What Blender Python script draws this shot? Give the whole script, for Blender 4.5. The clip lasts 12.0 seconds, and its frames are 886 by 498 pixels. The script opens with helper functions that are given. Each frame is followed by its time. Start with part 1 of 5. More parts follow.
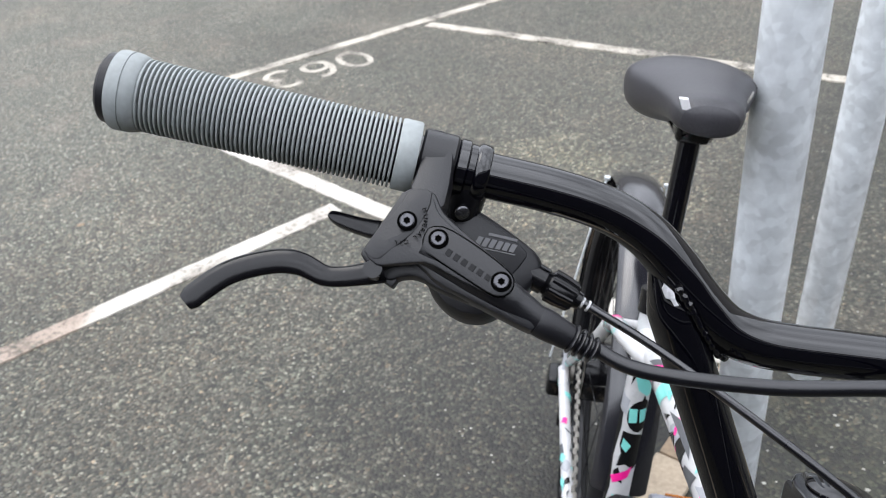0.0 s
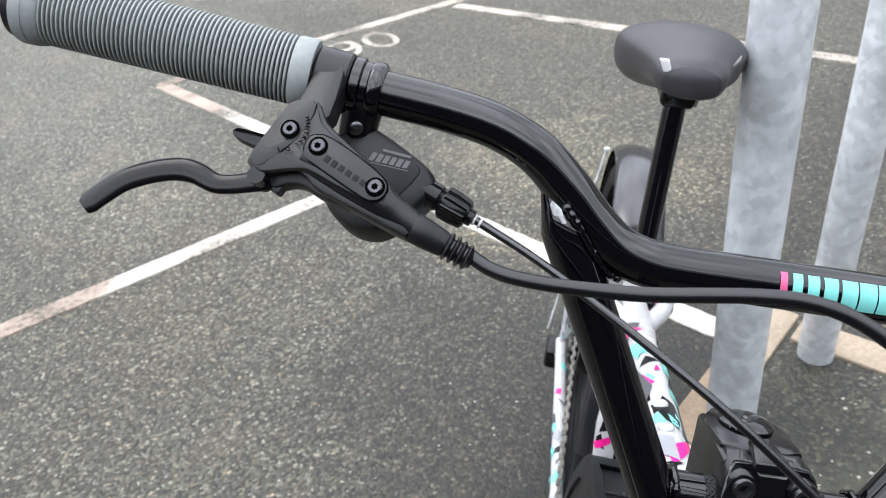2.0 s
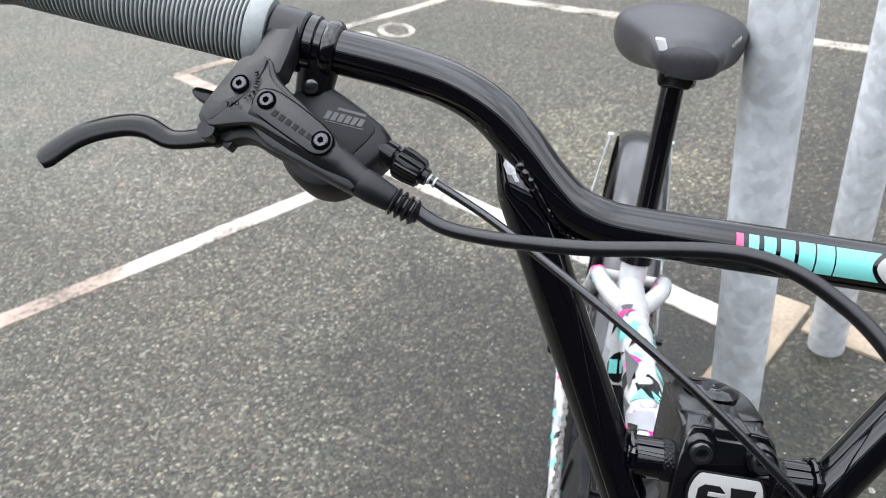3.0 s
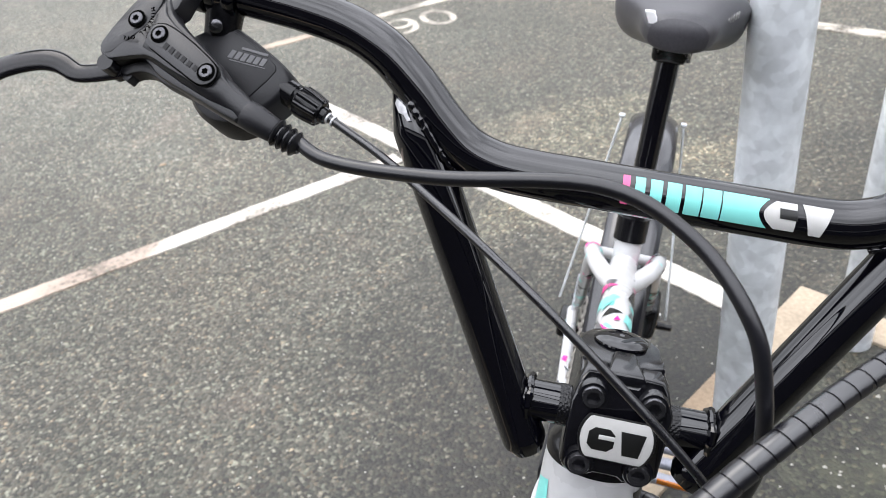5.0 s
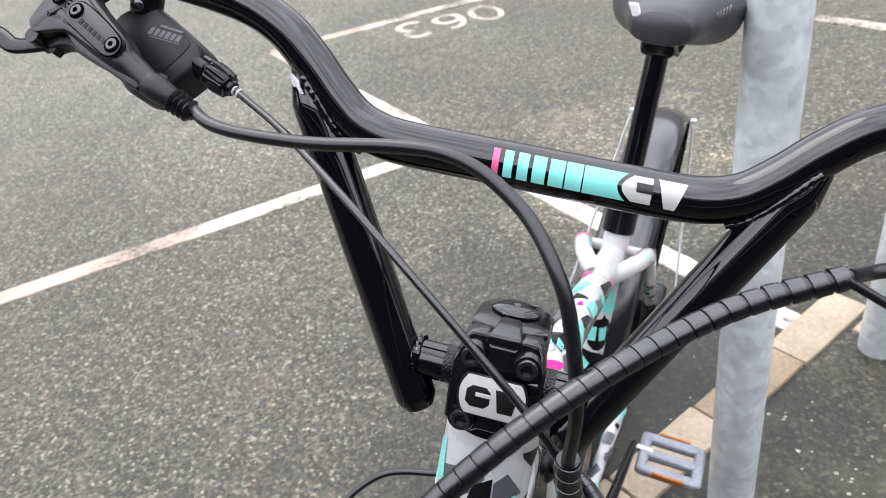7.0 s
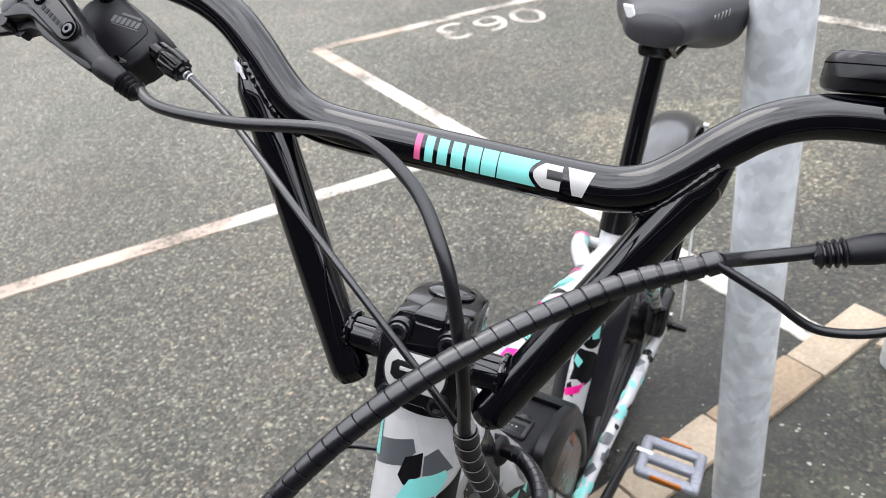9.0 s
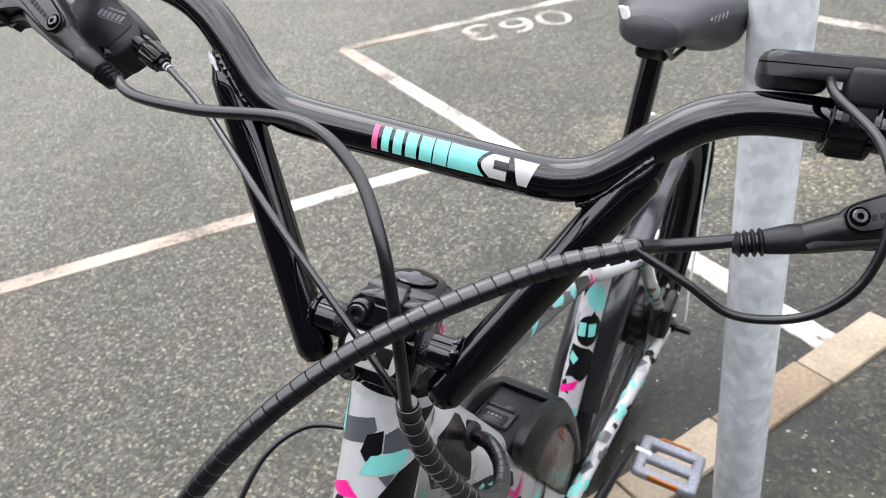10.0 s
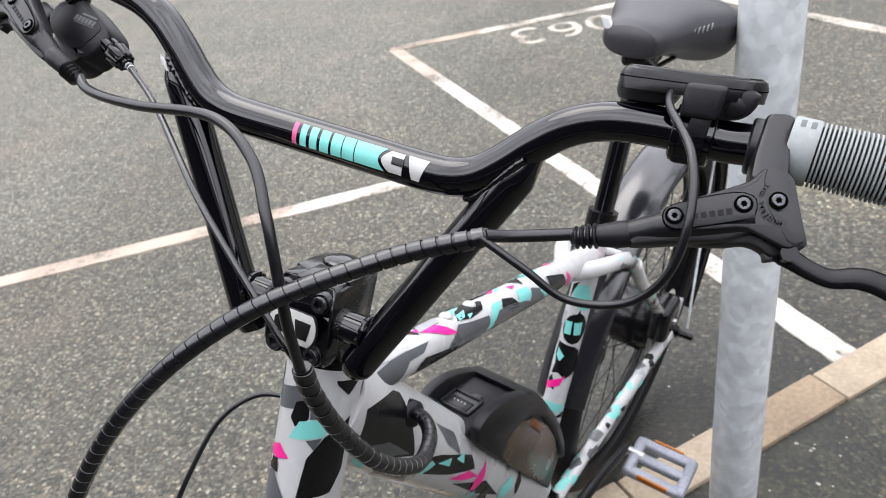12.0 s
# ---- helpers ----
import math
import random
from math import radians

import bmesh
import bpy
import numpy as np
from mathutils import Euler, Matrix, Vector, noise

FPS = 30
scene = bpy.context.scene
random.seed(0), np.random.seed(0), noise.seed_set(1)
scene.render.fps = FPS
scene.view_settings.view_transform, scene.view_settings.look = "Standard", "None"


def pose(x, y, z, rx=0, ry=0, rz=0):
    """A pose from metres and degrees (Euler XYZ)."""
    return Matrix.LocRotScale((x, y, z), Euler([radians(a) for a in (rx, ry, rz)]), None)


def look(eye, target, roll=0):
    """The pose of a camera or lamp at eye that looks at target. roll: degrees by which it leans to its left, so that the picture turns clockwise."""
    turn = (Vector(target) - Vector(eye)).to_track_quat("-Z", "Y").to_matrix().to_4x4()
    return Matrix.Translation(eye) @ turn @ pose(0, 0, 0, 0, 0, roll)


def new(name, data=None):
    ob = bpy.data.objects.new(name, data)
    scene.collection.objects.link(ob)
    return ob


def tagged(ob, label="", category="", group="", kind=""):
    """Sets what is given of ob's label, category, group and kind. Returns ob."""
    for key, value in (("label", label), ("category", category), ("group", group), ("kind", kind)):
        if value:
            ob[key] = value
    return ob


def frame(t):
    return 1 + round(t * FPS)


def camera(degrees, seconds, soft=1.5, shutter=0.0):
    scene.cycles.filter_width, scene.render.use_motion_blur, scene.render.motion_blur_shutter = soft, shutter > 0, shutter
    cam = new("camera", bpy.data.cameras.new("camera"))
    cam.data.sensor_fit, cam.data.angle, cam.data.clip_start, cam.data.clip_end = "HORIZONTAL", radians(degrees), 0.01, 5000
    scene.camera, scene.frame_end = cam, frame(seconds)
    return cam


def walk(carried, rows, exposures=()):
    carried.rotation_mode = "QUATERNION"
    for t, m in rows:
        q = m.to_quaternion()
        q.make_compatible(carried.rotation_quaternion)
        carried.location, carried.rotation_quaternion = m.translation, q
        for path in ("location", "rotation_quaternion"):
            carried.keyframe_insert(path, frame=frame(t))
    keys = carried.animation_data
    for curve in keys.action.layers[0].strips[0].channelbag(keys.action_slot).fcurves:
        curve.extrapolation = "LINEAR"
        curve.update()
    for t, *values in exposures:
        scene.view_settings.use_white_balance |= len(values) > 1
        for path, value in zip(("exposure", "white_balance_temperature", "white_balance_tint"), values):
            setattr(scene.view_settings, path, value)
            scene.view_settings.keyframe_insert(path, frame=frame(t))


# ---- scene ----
cam = camera(60.9, 12.0, soft=0.8)
cam.data.dof.use_dof, cam.data.dof.focus_distance, cam.data.dof.aperture_fstop = True, 0.45, 18.0
PATH = [
    (0, (0.096, 0.122, 1.468), (0.038, 1.797, 0.377), -6.6),
    (0.5, (0.113, 0.117, 1.461), (0.035, 1.788, 0.365), -6.7),
    (1, (0.13, 0.11, 1.454), (0.031, 1.777, 0.354), -6.7),
    (1.5, (0.147, 0.102, 1.446), (0.023, 1.764, 0.34), -7.0),
    (2, (0.162, 0.094, 1.437), (0.013, 1.751, 0.327), -7.2),
    (2.5, (0.177, 0.089, 1.428), (0.002, 1.741, 0.313), -7.5),
    (4.5, (0.25, 0.072, 1.398), (-0.043, 1.702, 0.277), -8.4),
    (5, (0.271, 0.067, 1.393), (-0.059, 1.691, 0.273), -8.7),
    (5.5, (0.292, 0.061, 1.389), (-0.076, 1.679, 0.273), -8.9),
    (6, (0.317, 0.056, 1.387), (-0.089, 1.668, 0.274), -9.1),
    (6.5, (0.343, 0.051, 1.385), (-0.098, 1.655, 0.275), -9.3),
    (7, (0.366, 0.046, 1.384), (-0.107, 1.643, 0.277), -9.5),
    (9, (0.437, 0.036, 1.377), (-0.149, 1.61, 0.291), -9.6),
    (9.5, (0.46, 0.031, 1.376), (-0.16, 1.597, 0.297), -9.6),
    (10, (0.485, 0.026, 1.375), (-0.172, 1.582, 0.302), -9.6),
    (10.5, (0.513, 0.022, 1.375), (-0.179, 1.567, 0.31), -9.6),
    (11, (0.542, 0.022, 1.376), (-0.186, 1.553, 0.317), -9.7),
    (11.5, (0.569, 0.019, 1.378), (-0.193, 1.538, 0.324), -9.8),
    (12, (0.593, 0.015, 1.381), (-0.202, 1.521, 0.332), -9.9),
]
walk(cam, [(t, look(eye, target, roll)) for t, eye, target, roll in PATH], ((0, 1.11, 6600, 9), (2.5, 1.25, 6600, 9), (4.5, 1.39, 6750, 10), (9, 1.39, 6800, 10), (12, 1.29, 6850, 11)))

# ---- light ----
SUN_DIR = Vector((-0.35, 0.25, 0.90)).normalized()
world = bpy.data.worlds.new("overcast_sky")
scene.world = world
world.use_nodes = True
wn, wl = world.node_tree.nodes, world.node_tree.links
wn.clear()
sky = wn.new("ShaderNodeTexSky")
sky.sky_type, sky.sun_disc = "NISHITA", False
sky.sun_elevation = math.asin(SUN_DIR.z)
sky.sun_rotation = math.atan2(SUN_DIR.x, SUN_DIR.y)
sky.air_density, sky.dust_density, sky.ozone_density = 1.0, 1.0, 1.0
veil = wn.new("ShaderNodeHueSaturation")
veil.inputs["Saturation"].default_value = 0.38
veil.inputs["Value"].default_value = 1.0
back = wn.new("ShaderNodeBackground")
back.inputs["Strength"].default_value = 0.05
# even cloud layer over it
cloud = wn.new("ShaderNodeBackground")
cloud.inputs["Color"].default_value, cloud.inputs["Strength"].default_value = (0.93, 0.97, 1.08, 1), 1.0
both_ = wn.new("ShaderNodeAddShader")
wout = wn.new("ShaderNodeOutputWorld")
# soft uneven clouds
wco, wno, wrg = wn.new("ShaderNodeTexCoord"), wn.new("ShaderNodeTexNoise"), wn.new("ShaderNodeMapRange")
wno.inputs["Scale"].default_value, wno.inputs["Detail"].default_value, wno.inputs["Roughness"].default_value = 2.6, 5.0, 0.55
wrg.inputs["From Min"].default_value, wrg.inputs["From Max"].default_value = 0.36, 0.64
wrg.inputs["To Min"].default_value, wrg.inputs["To Max"].default_value = 0.62, 1.38
wl.new(wco.outputs["Generated"], wno.inputs["Vector"])
wl.new(wno.outputs["Fac"], wrg.inputs["Value"])
# an overcast sky is brighter overhead than at the horizon
wsp, wup, wmu = wn.new("ShaderNodeSeparateXYZ"), wn.new("ShaderNodeMapRange"), wn.new("ShaderNodeMath")
wup.inputs["To Min"].default_value, wup.inputs["To Max"].default_value = 0.40, 1.36
wmu.operation = "MULTIPLY"
wl.new(wco.outputs["Generated"], wsp.inputs[0])
wl.new(wsp.outputs["Z"], wup.inputs["Value"])
wl.new(wup.outputs[0], wmu.inputs[0]), wl.new(wrg.outputs[0], wmu.inputs[1])
wl.new(wmu.outputs[0], cloud.inputs["Strength"])
wl.new(sky.outputs[0], veil.inputs["Color"])
wl.new(veil.outputs[0], back.inputs["Color"])
wl.new(back.outputs[0], both_.inputs[0])
wl.new(cloud.outputs[0], both_.inputs[1])
wl.new(both_.outputs[0], wout.inputs["Surface"])
lamp = bpy.data.lights.new("sun", "SUN")
lamp.energy, lamp.angle, lamp.color = 0.3, radians(35), (1.0, 0.97, 0.93)
sun = new("sun", lamp)
sun.matrix_world = look(SUN_DIR * 20, (0, 0, 0))

# ---- frames of reference ----
# steering: right, forward and up axes of the handlebar, from the middle of its clamp
R_AX = Vector((0.97461, -0.07797, -0.20992))
N_AX = Vector((0.00139, -0.93530, 0.35386))
U_AX = Vector((0.22392, 0.34517, 0.91144))
S_O = Vector((0.2930, 0.3631, 1.0732))
# frame: left, back and up axes of the leaning frame, from the top of the steering axis
L_AX = Vector((0.9683, -0.1890, -0.1630)).normalized()
W_AX = (Vector((0, 0, 1)) - L_AX * L_AX.z).normalized()
B_AX = W_AX.cross(L_AX)
F_O = Vector((0.293, 0.410, 1.055))


def ST(x, n, u):
    return S_O + R_AX * x + N_AX * n + U_AX * u


def FR(l, b, w):
    return F_O + L_AX * l + B_AX * b + W_AX * w


# brake: a along the master cylinder, b down, h towards the front cover's normal; millimetres; side -1 or 1
def BK(a, b, h, side=-1):
    p = Vector((-0.2662, 0.0407, 0.1717)) + (Vector((0.8793, 0.2890, -0.3786)) * a
        + Vector((-0.4640, 0.3403, -0.8178)) * b + Vector((-0.1075, 0.8948, 0.4334)) * h) * 0.001
    return ST(p.x, p.y, p.z) if side < 0 else ST(0.0037 - p.x, p.y, p.z - 0.0014)


# ---- materials ----
def material(name, color, rough=0.5, metal=0.0, vary=0.0, grain=200.0, bump=0.0, stain=3.0, coat=0.0, dark=0.6, spec=0.5):
    m = bpy.data.materials.new(name)
    m.use_nodes = True
    nt, ln = m.node_tree.nodes, m.node_tree.links
    b = nt["Principled BSDF"]
    b.inputs["Base Color"].default_value = (*color, 1)
    b.inputs["Roughness"].default_value = rough
    b.inputs["Metallic"].default_value = metal
    b.inputs["Coat Weight"].default_value = coat
    b.inputs["Coat Roughness"].default_value = 0.06
    b.inputs["Specular IOR Level"].default_value = spec
    co = nt.new("ShaderNodeTexCoord")
    if vary:
        fine, broad = nt.new("ShaderNodeTexNoise"), nt.new("ShaderNodeTexNoise")
        fine.inputs["Scale"].default_value, broad.inputs["Scale"].default_value = grain, stain
        fine.inputs["Detail"].default_value = broad.inputs["Detail"].default_value = 5
        ln.new(co.outputs["Object"], fine.inputs["Vector"]), ln.new(co.outputs["Object"], broad.inputs["Vector"])
        add = nt.new("ShaderNodeMath")
        add.operation = "ADD"
        ln.new(fine.outputs["Fac"], add.inputs[0]), ln.new(broad.outputs["Fac"], add.inputs[1])
        rng = nt.new("ShaderNodeMapRange")
        rng.inputs["From Min"].default_value, rng.inputs["From Max"].default_value = 0.7, 1.3
        ln.new(add.outputs[0], rng.inputs["Value"])
        mix = nt.new("ShaderNodeMix")
        mix.data_type = "RGBA"
        mix.inputs["A"].default_value = (*[c * (1 - vary * dark) for c in color], 1)
        mix.inputs["B"].default_value = (*[min(1, c * (1 + vary)) for c in color], 1)
        ln.new(rng.outputs[0], mix.inputs["Factor"])
        ln.new(mix.outputs["Result"], b.inputs["Base Color"])
        rr = nt.new("ShaderNodeMapRange")
        rr.inputs["To Min"].default_value, rr.inputs["To Max"].default_value = max(0, rough - 0.08), min(1, rough + 0.1)
        ln.new(broad.outputs["Fac"], rr.inputs["Value"])
        ln.new(rr.outputs[0], b.inputs["Roughness"])
    if bump:
        bn = nt.new("ShaderNodeTexNoise")
        bn.inputs["Scale"].default_value, bn.inputs["Detail"].default_value = grain, 3
        ln.new(co.outputs["Object"], bn.inputs["Vector"])
        bp = nt.new("ShaderNodeBump")
        bp.inputs["Strength"].default_value, bp.inputs["Distance"].default_value = bump, 0.001
        ln.new(bn.outputs["Fac"], bp.inputs["Height"])
        ln.new(bp.outputs[0], b.inputs["Normal"])
    return m


def asphalt_material():
    m = bpy.data.materials.new("worn_asphalt")
    m.use_nodes = True
    nt, ln = m.node_tree.nodes, m.node_tree.links
    b = nt["Principled BSDF"]
    b.inputs["Roughness"].default_value = 0.55
    b.inputs["Specular IOR Level"].default_value = 0.5
    co = nt.new("ShaderNodeTexCoord")

    def noise_node(scale, detail=4):
        q = nt.new("ShaderNodeTexNoise")
        q.inputs["Scale"].default_value, q.inputs["Detail"].default_value = scale, detail
        ln.new(co.outputs["Object"], q.inputs["Vector"])
        return q

    def ramp(src, stops):
        q = nt.new("ShaderNodeValToRGB")
        while len(q.color_ramp.elements) < len(stops):
            q.color_ramp.elements.new(0.5)
        for e, (p, c) in zip(q.color_ramp.elements, stops):
            e.position, e.color = p, (*c, 1)
        ln.new(src, q.inputs["Fac"])
        return q

    def mix(kind, fac, a, bb):
        q = nt.new("ShaderNodeMix")
        q.data_type, q.blend_type = "RGBA", kind
        if isinstance(fac, float):
            q.inputs["Factor"].default_value = fac
        else:
            ln.new(fac, q.inputs["Factor"])
        for key, v in (("A", a), ("B", bb)):
            if isinstance(v, tuple):
                q.inputs[key].default_value = (*v, 1)
            else:
                ln.new(v, q.inputs[key])
        return q.outputs["Result"]

    warp = noise_node(60.0, 2)
    bent = nt.new("ShaderNodeMix")
    bent.data_type, bent.blend_type = "RGBA", "ADD"
    bent.inputs["Factor"].default_value = 0.008
    ln.new(co.outputs["Object"], bent.inputs["A"]), ln.new(warp.outputs["Color"], bent.inputs["B"])
    vo = nt.new("ShaderNodeTexVoronoi")
    vo.inputs["Scale"].default_value = 120.0
    ln.new(bent.outputs["Result"], vo.inputs["Vector"])
    sp = nt.new("ShaderNodeSeparateColor")
    ln.new(vo.outputs["Color"], sp.inputs[0])
    stones = ramp(sp.outputs["Red"], [(0.0, (0.016, 0.0150, 0.0112)), (0.35, (0.046, 0.0432, 0.0325)), (0.75, (0.095, 0.0895, 0.0678)), (0.93, (0.165, 0.155, 0.119)), (1.0, (0.30, 0.282, 0.225))])
    hue = ramp(sp.outputs["Green"], [(0.0, (0.92, 1.0, 0.97)), (0.5, (1.0, 1.0, 1.0)), (0.88, (1.06, 0.98, 0.92)), (1.0, (1.22, 0.97, 0.80))])
    gap = ramp(vo.outputs["Distance"], [(0.0, (1.05, 1.05, 1.05)), (0.8, (0.55, 0.55, 0.55))])
    col = mix("MULTIPLY", 0.85, stones.outputs[0], gap.outputs[0])
    col = mix("MULTIPLY", 1.0, col, hue.outputs[0])
    clump = noise_node(42.0, 4)
    col = mix("MULTIPLY", 0.8, col, ramp(clump.outputs["Fac"], [(0.30, (0.60, 0.60, 0.59)), (0.5, (1.0, 1.0, 1.0)), (0.72, (1.4, 1.39, 1.36))]).outputs[0])
    broad = noise_node(1.3, 6)
    col = mix("MULTIPLY", 0.8, col, ramp(broad.outputs["Fac"], [(0.30, (0.80, 0.85, 0.80)), (0.48, (1.02, 1.03, 1.02)), (0.70, (1.24, 1.18, 1.12))]).outputs[0])
    dust = noise_node(7.0, 5)
    col = mix("MIX", ramp(dust.outputs["Fac"], [(0.55, (0, 0, 0)), (0.85, (0.35, 0.35, 0.35))]).outputs[0], col, (0.128, 0.119, 0.092))
    rust = noise_node(2.6, 7)
    col = mix("MIX", ramp(rust.outputs["Fac"], [(0.58, (0, 0, 0)), (0.75, (0.30, 0.30, 0.30))]).outputs[0], col, (0.15, 0.115, 0.09))
    # moss that grows beyond the edging stones, and painted shade on their bay side
    rims = []
    for axis, start in (((0.7664, -0.6423, 0), -0.73), ((-0.6423, -0.7664, 0), -1.878)):
        dot = nt.new("ShaderNodeVectorMath")
        dot.operation = "DOT_PRODUCT"
        dot.inputs[1].default_value = axis
        ln.new(co.outputs["Object"], dot.inputs[0])
        q = nt.new("ShaderNodeMapRange")
        q.inputs["From Min"].default_value, q.inputs["From Max"].default_value = start, start + 0.30
        ln.new(dot.outputs["Value"], q.inputs["Value"])
        rims.append(q.outputs[0])
    rim = nt.new("ShaderNodeMath")
    rim.operation = "MULTIPLY"
    ln.new(rims[0], rim.inputs[0]), ln.new(rims[1], rim.inputs[1])
    moss_shade = noise_node(5.0, 6)
    mf = nt.new("ShaderNodeMath")
    mf.operation = "MULTIPLY"
    ln.new(rim.outputs[0], mf.inputs[0])
    ln.new(ramp(moss_shade.outputs["Fac"], [(0.34, (0.45, 0.45, 0.45)), (0.64, (0.90, 0.90, 0.90))]).outputs[0], mf.inputs[1])
    col = mix("MULTIPLY", mf.outputs[0], col, (0.455, 0.47, 0.325))
    tuft = nt.new("ShaderNodeMath")
    tuft.operation = "MULTIPLY"
    ln.new(rim.outputs[0], tuft.inputs[0])
    ln.new(ramp(noise_node(8.0, 7).outputs["Fac"], [(0.50, (0, 0, 0)), (0.68, (0.55, 0.55, 0.55))]).outputs[0], tuft.inputs[1])
    col = mix("MIX", tuft.outputs[0], col, (0.088, 0.088, 0.052))

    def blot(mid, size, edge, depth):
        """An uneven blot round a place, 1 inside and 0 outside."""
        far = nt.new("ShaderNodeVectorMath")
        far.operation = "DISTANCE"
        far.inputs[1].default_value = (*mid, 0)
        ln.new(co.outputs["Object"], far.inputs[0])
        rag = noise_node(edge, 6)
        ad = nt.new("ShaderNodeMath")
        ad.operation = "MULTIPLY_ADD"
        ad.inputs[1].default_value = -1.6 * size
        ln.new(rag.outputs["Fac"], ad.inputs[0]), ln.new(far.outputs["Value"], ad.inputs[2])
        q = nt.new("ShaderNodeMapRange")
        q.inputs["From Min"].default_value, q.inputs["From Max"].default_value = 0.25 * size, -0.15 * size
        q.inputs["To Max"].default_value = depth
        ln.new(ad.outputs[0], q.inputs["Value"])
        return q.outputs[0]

    # worn pale patches where the top layer has broken away
    for mid, size, edge, depth in (((0.40, 2.86), 0.42, 7.0, 0.75), ((0.06, 2.26), 0.13, 16.0, 0.75), ((0.80, 2.60), 0.22, 9.0, 0.6)):
        col = mix("MULTIPLY", blot(mid, size, edge, depth), col, (1.75, 1.69, 1.58))
    # broad paler, cooler stretch of ground at the far left
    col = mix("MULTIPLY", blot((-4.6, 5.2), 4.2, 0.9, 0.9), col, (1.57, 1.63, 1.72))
    # soft shade round the bicycle, painted into the ground's colour
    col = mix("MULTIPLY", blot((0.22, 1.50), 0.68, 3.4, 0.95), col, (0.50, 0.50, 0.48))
    # darker band along the edging stones: soft shade beside the bicycle, painted in
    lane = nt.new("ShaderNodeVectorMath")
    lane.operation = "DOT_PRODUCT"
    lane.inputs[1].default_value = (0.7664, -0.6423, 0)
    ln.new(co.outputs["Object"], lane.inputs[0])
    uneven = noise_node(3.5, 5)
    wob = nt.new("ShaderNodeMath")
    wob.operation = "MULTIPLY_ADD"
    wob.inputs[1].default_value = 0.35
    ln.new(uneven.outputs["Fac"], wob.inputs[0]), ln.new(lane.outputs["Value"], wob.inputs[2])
    kerb_shade = nt.new("ShaderNodeMapRange")
    kerb_shade.inputs["From Min"].default_value, kerb_shade.inputs["From Max"].default_value = -0.95, -0.36
    kerb_shade.inputs["To Max"].default_value = 0.85
    ln.new(wob.outputs[0], kerb_shade.inputs["Value"])
    col = mix("MULTIPLY", kerb_shade.outputs[0], col, (0.58, 0.59, 0.56))
    # deeper painted shade close to the stones, on the bay's side alone
    near_shade, end = nt.new("ShaderNodeMapRange"), nt.new("ShaderNodeMapRange")
    near_shade.inputs["From Min"].default_value, near_shade.inputs["From Max"].default_value = -0.74, -0.42
    end.inputs["From Min"].default_value, end.inputs["From Max"].default_value = -0.44, -0.47
    ln.new(wob.outputs[0], near_shade.inputs["Value"]), ln.new(lane.outputs["Value"], end.inputs["Value"])
    both = nt.new("ShaderNodeMath")
    both.operation = "MULTIPLY"
    ln.new(near_shade.outputs[0], both.inputs[0]), ln.new(end.outputs[0], both.inputs[1])
    col = mix("MULTIPLY", both.outputs[0], col, (0.66, 0.65, 0.62))
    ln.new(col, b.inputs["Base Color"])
    bp = nt.new("ShaderNodeBump")
    bp.invert = True
    bp.inputs["Strength"].default_value, bp.inputs["Distance"].default_value = 0.6, 0.0035
    ln.new(vo.outputs["Distance"], bp.inputs["Height"])
    ln.new(bp.outputs[0], b.inputs["Normal"])
    return m


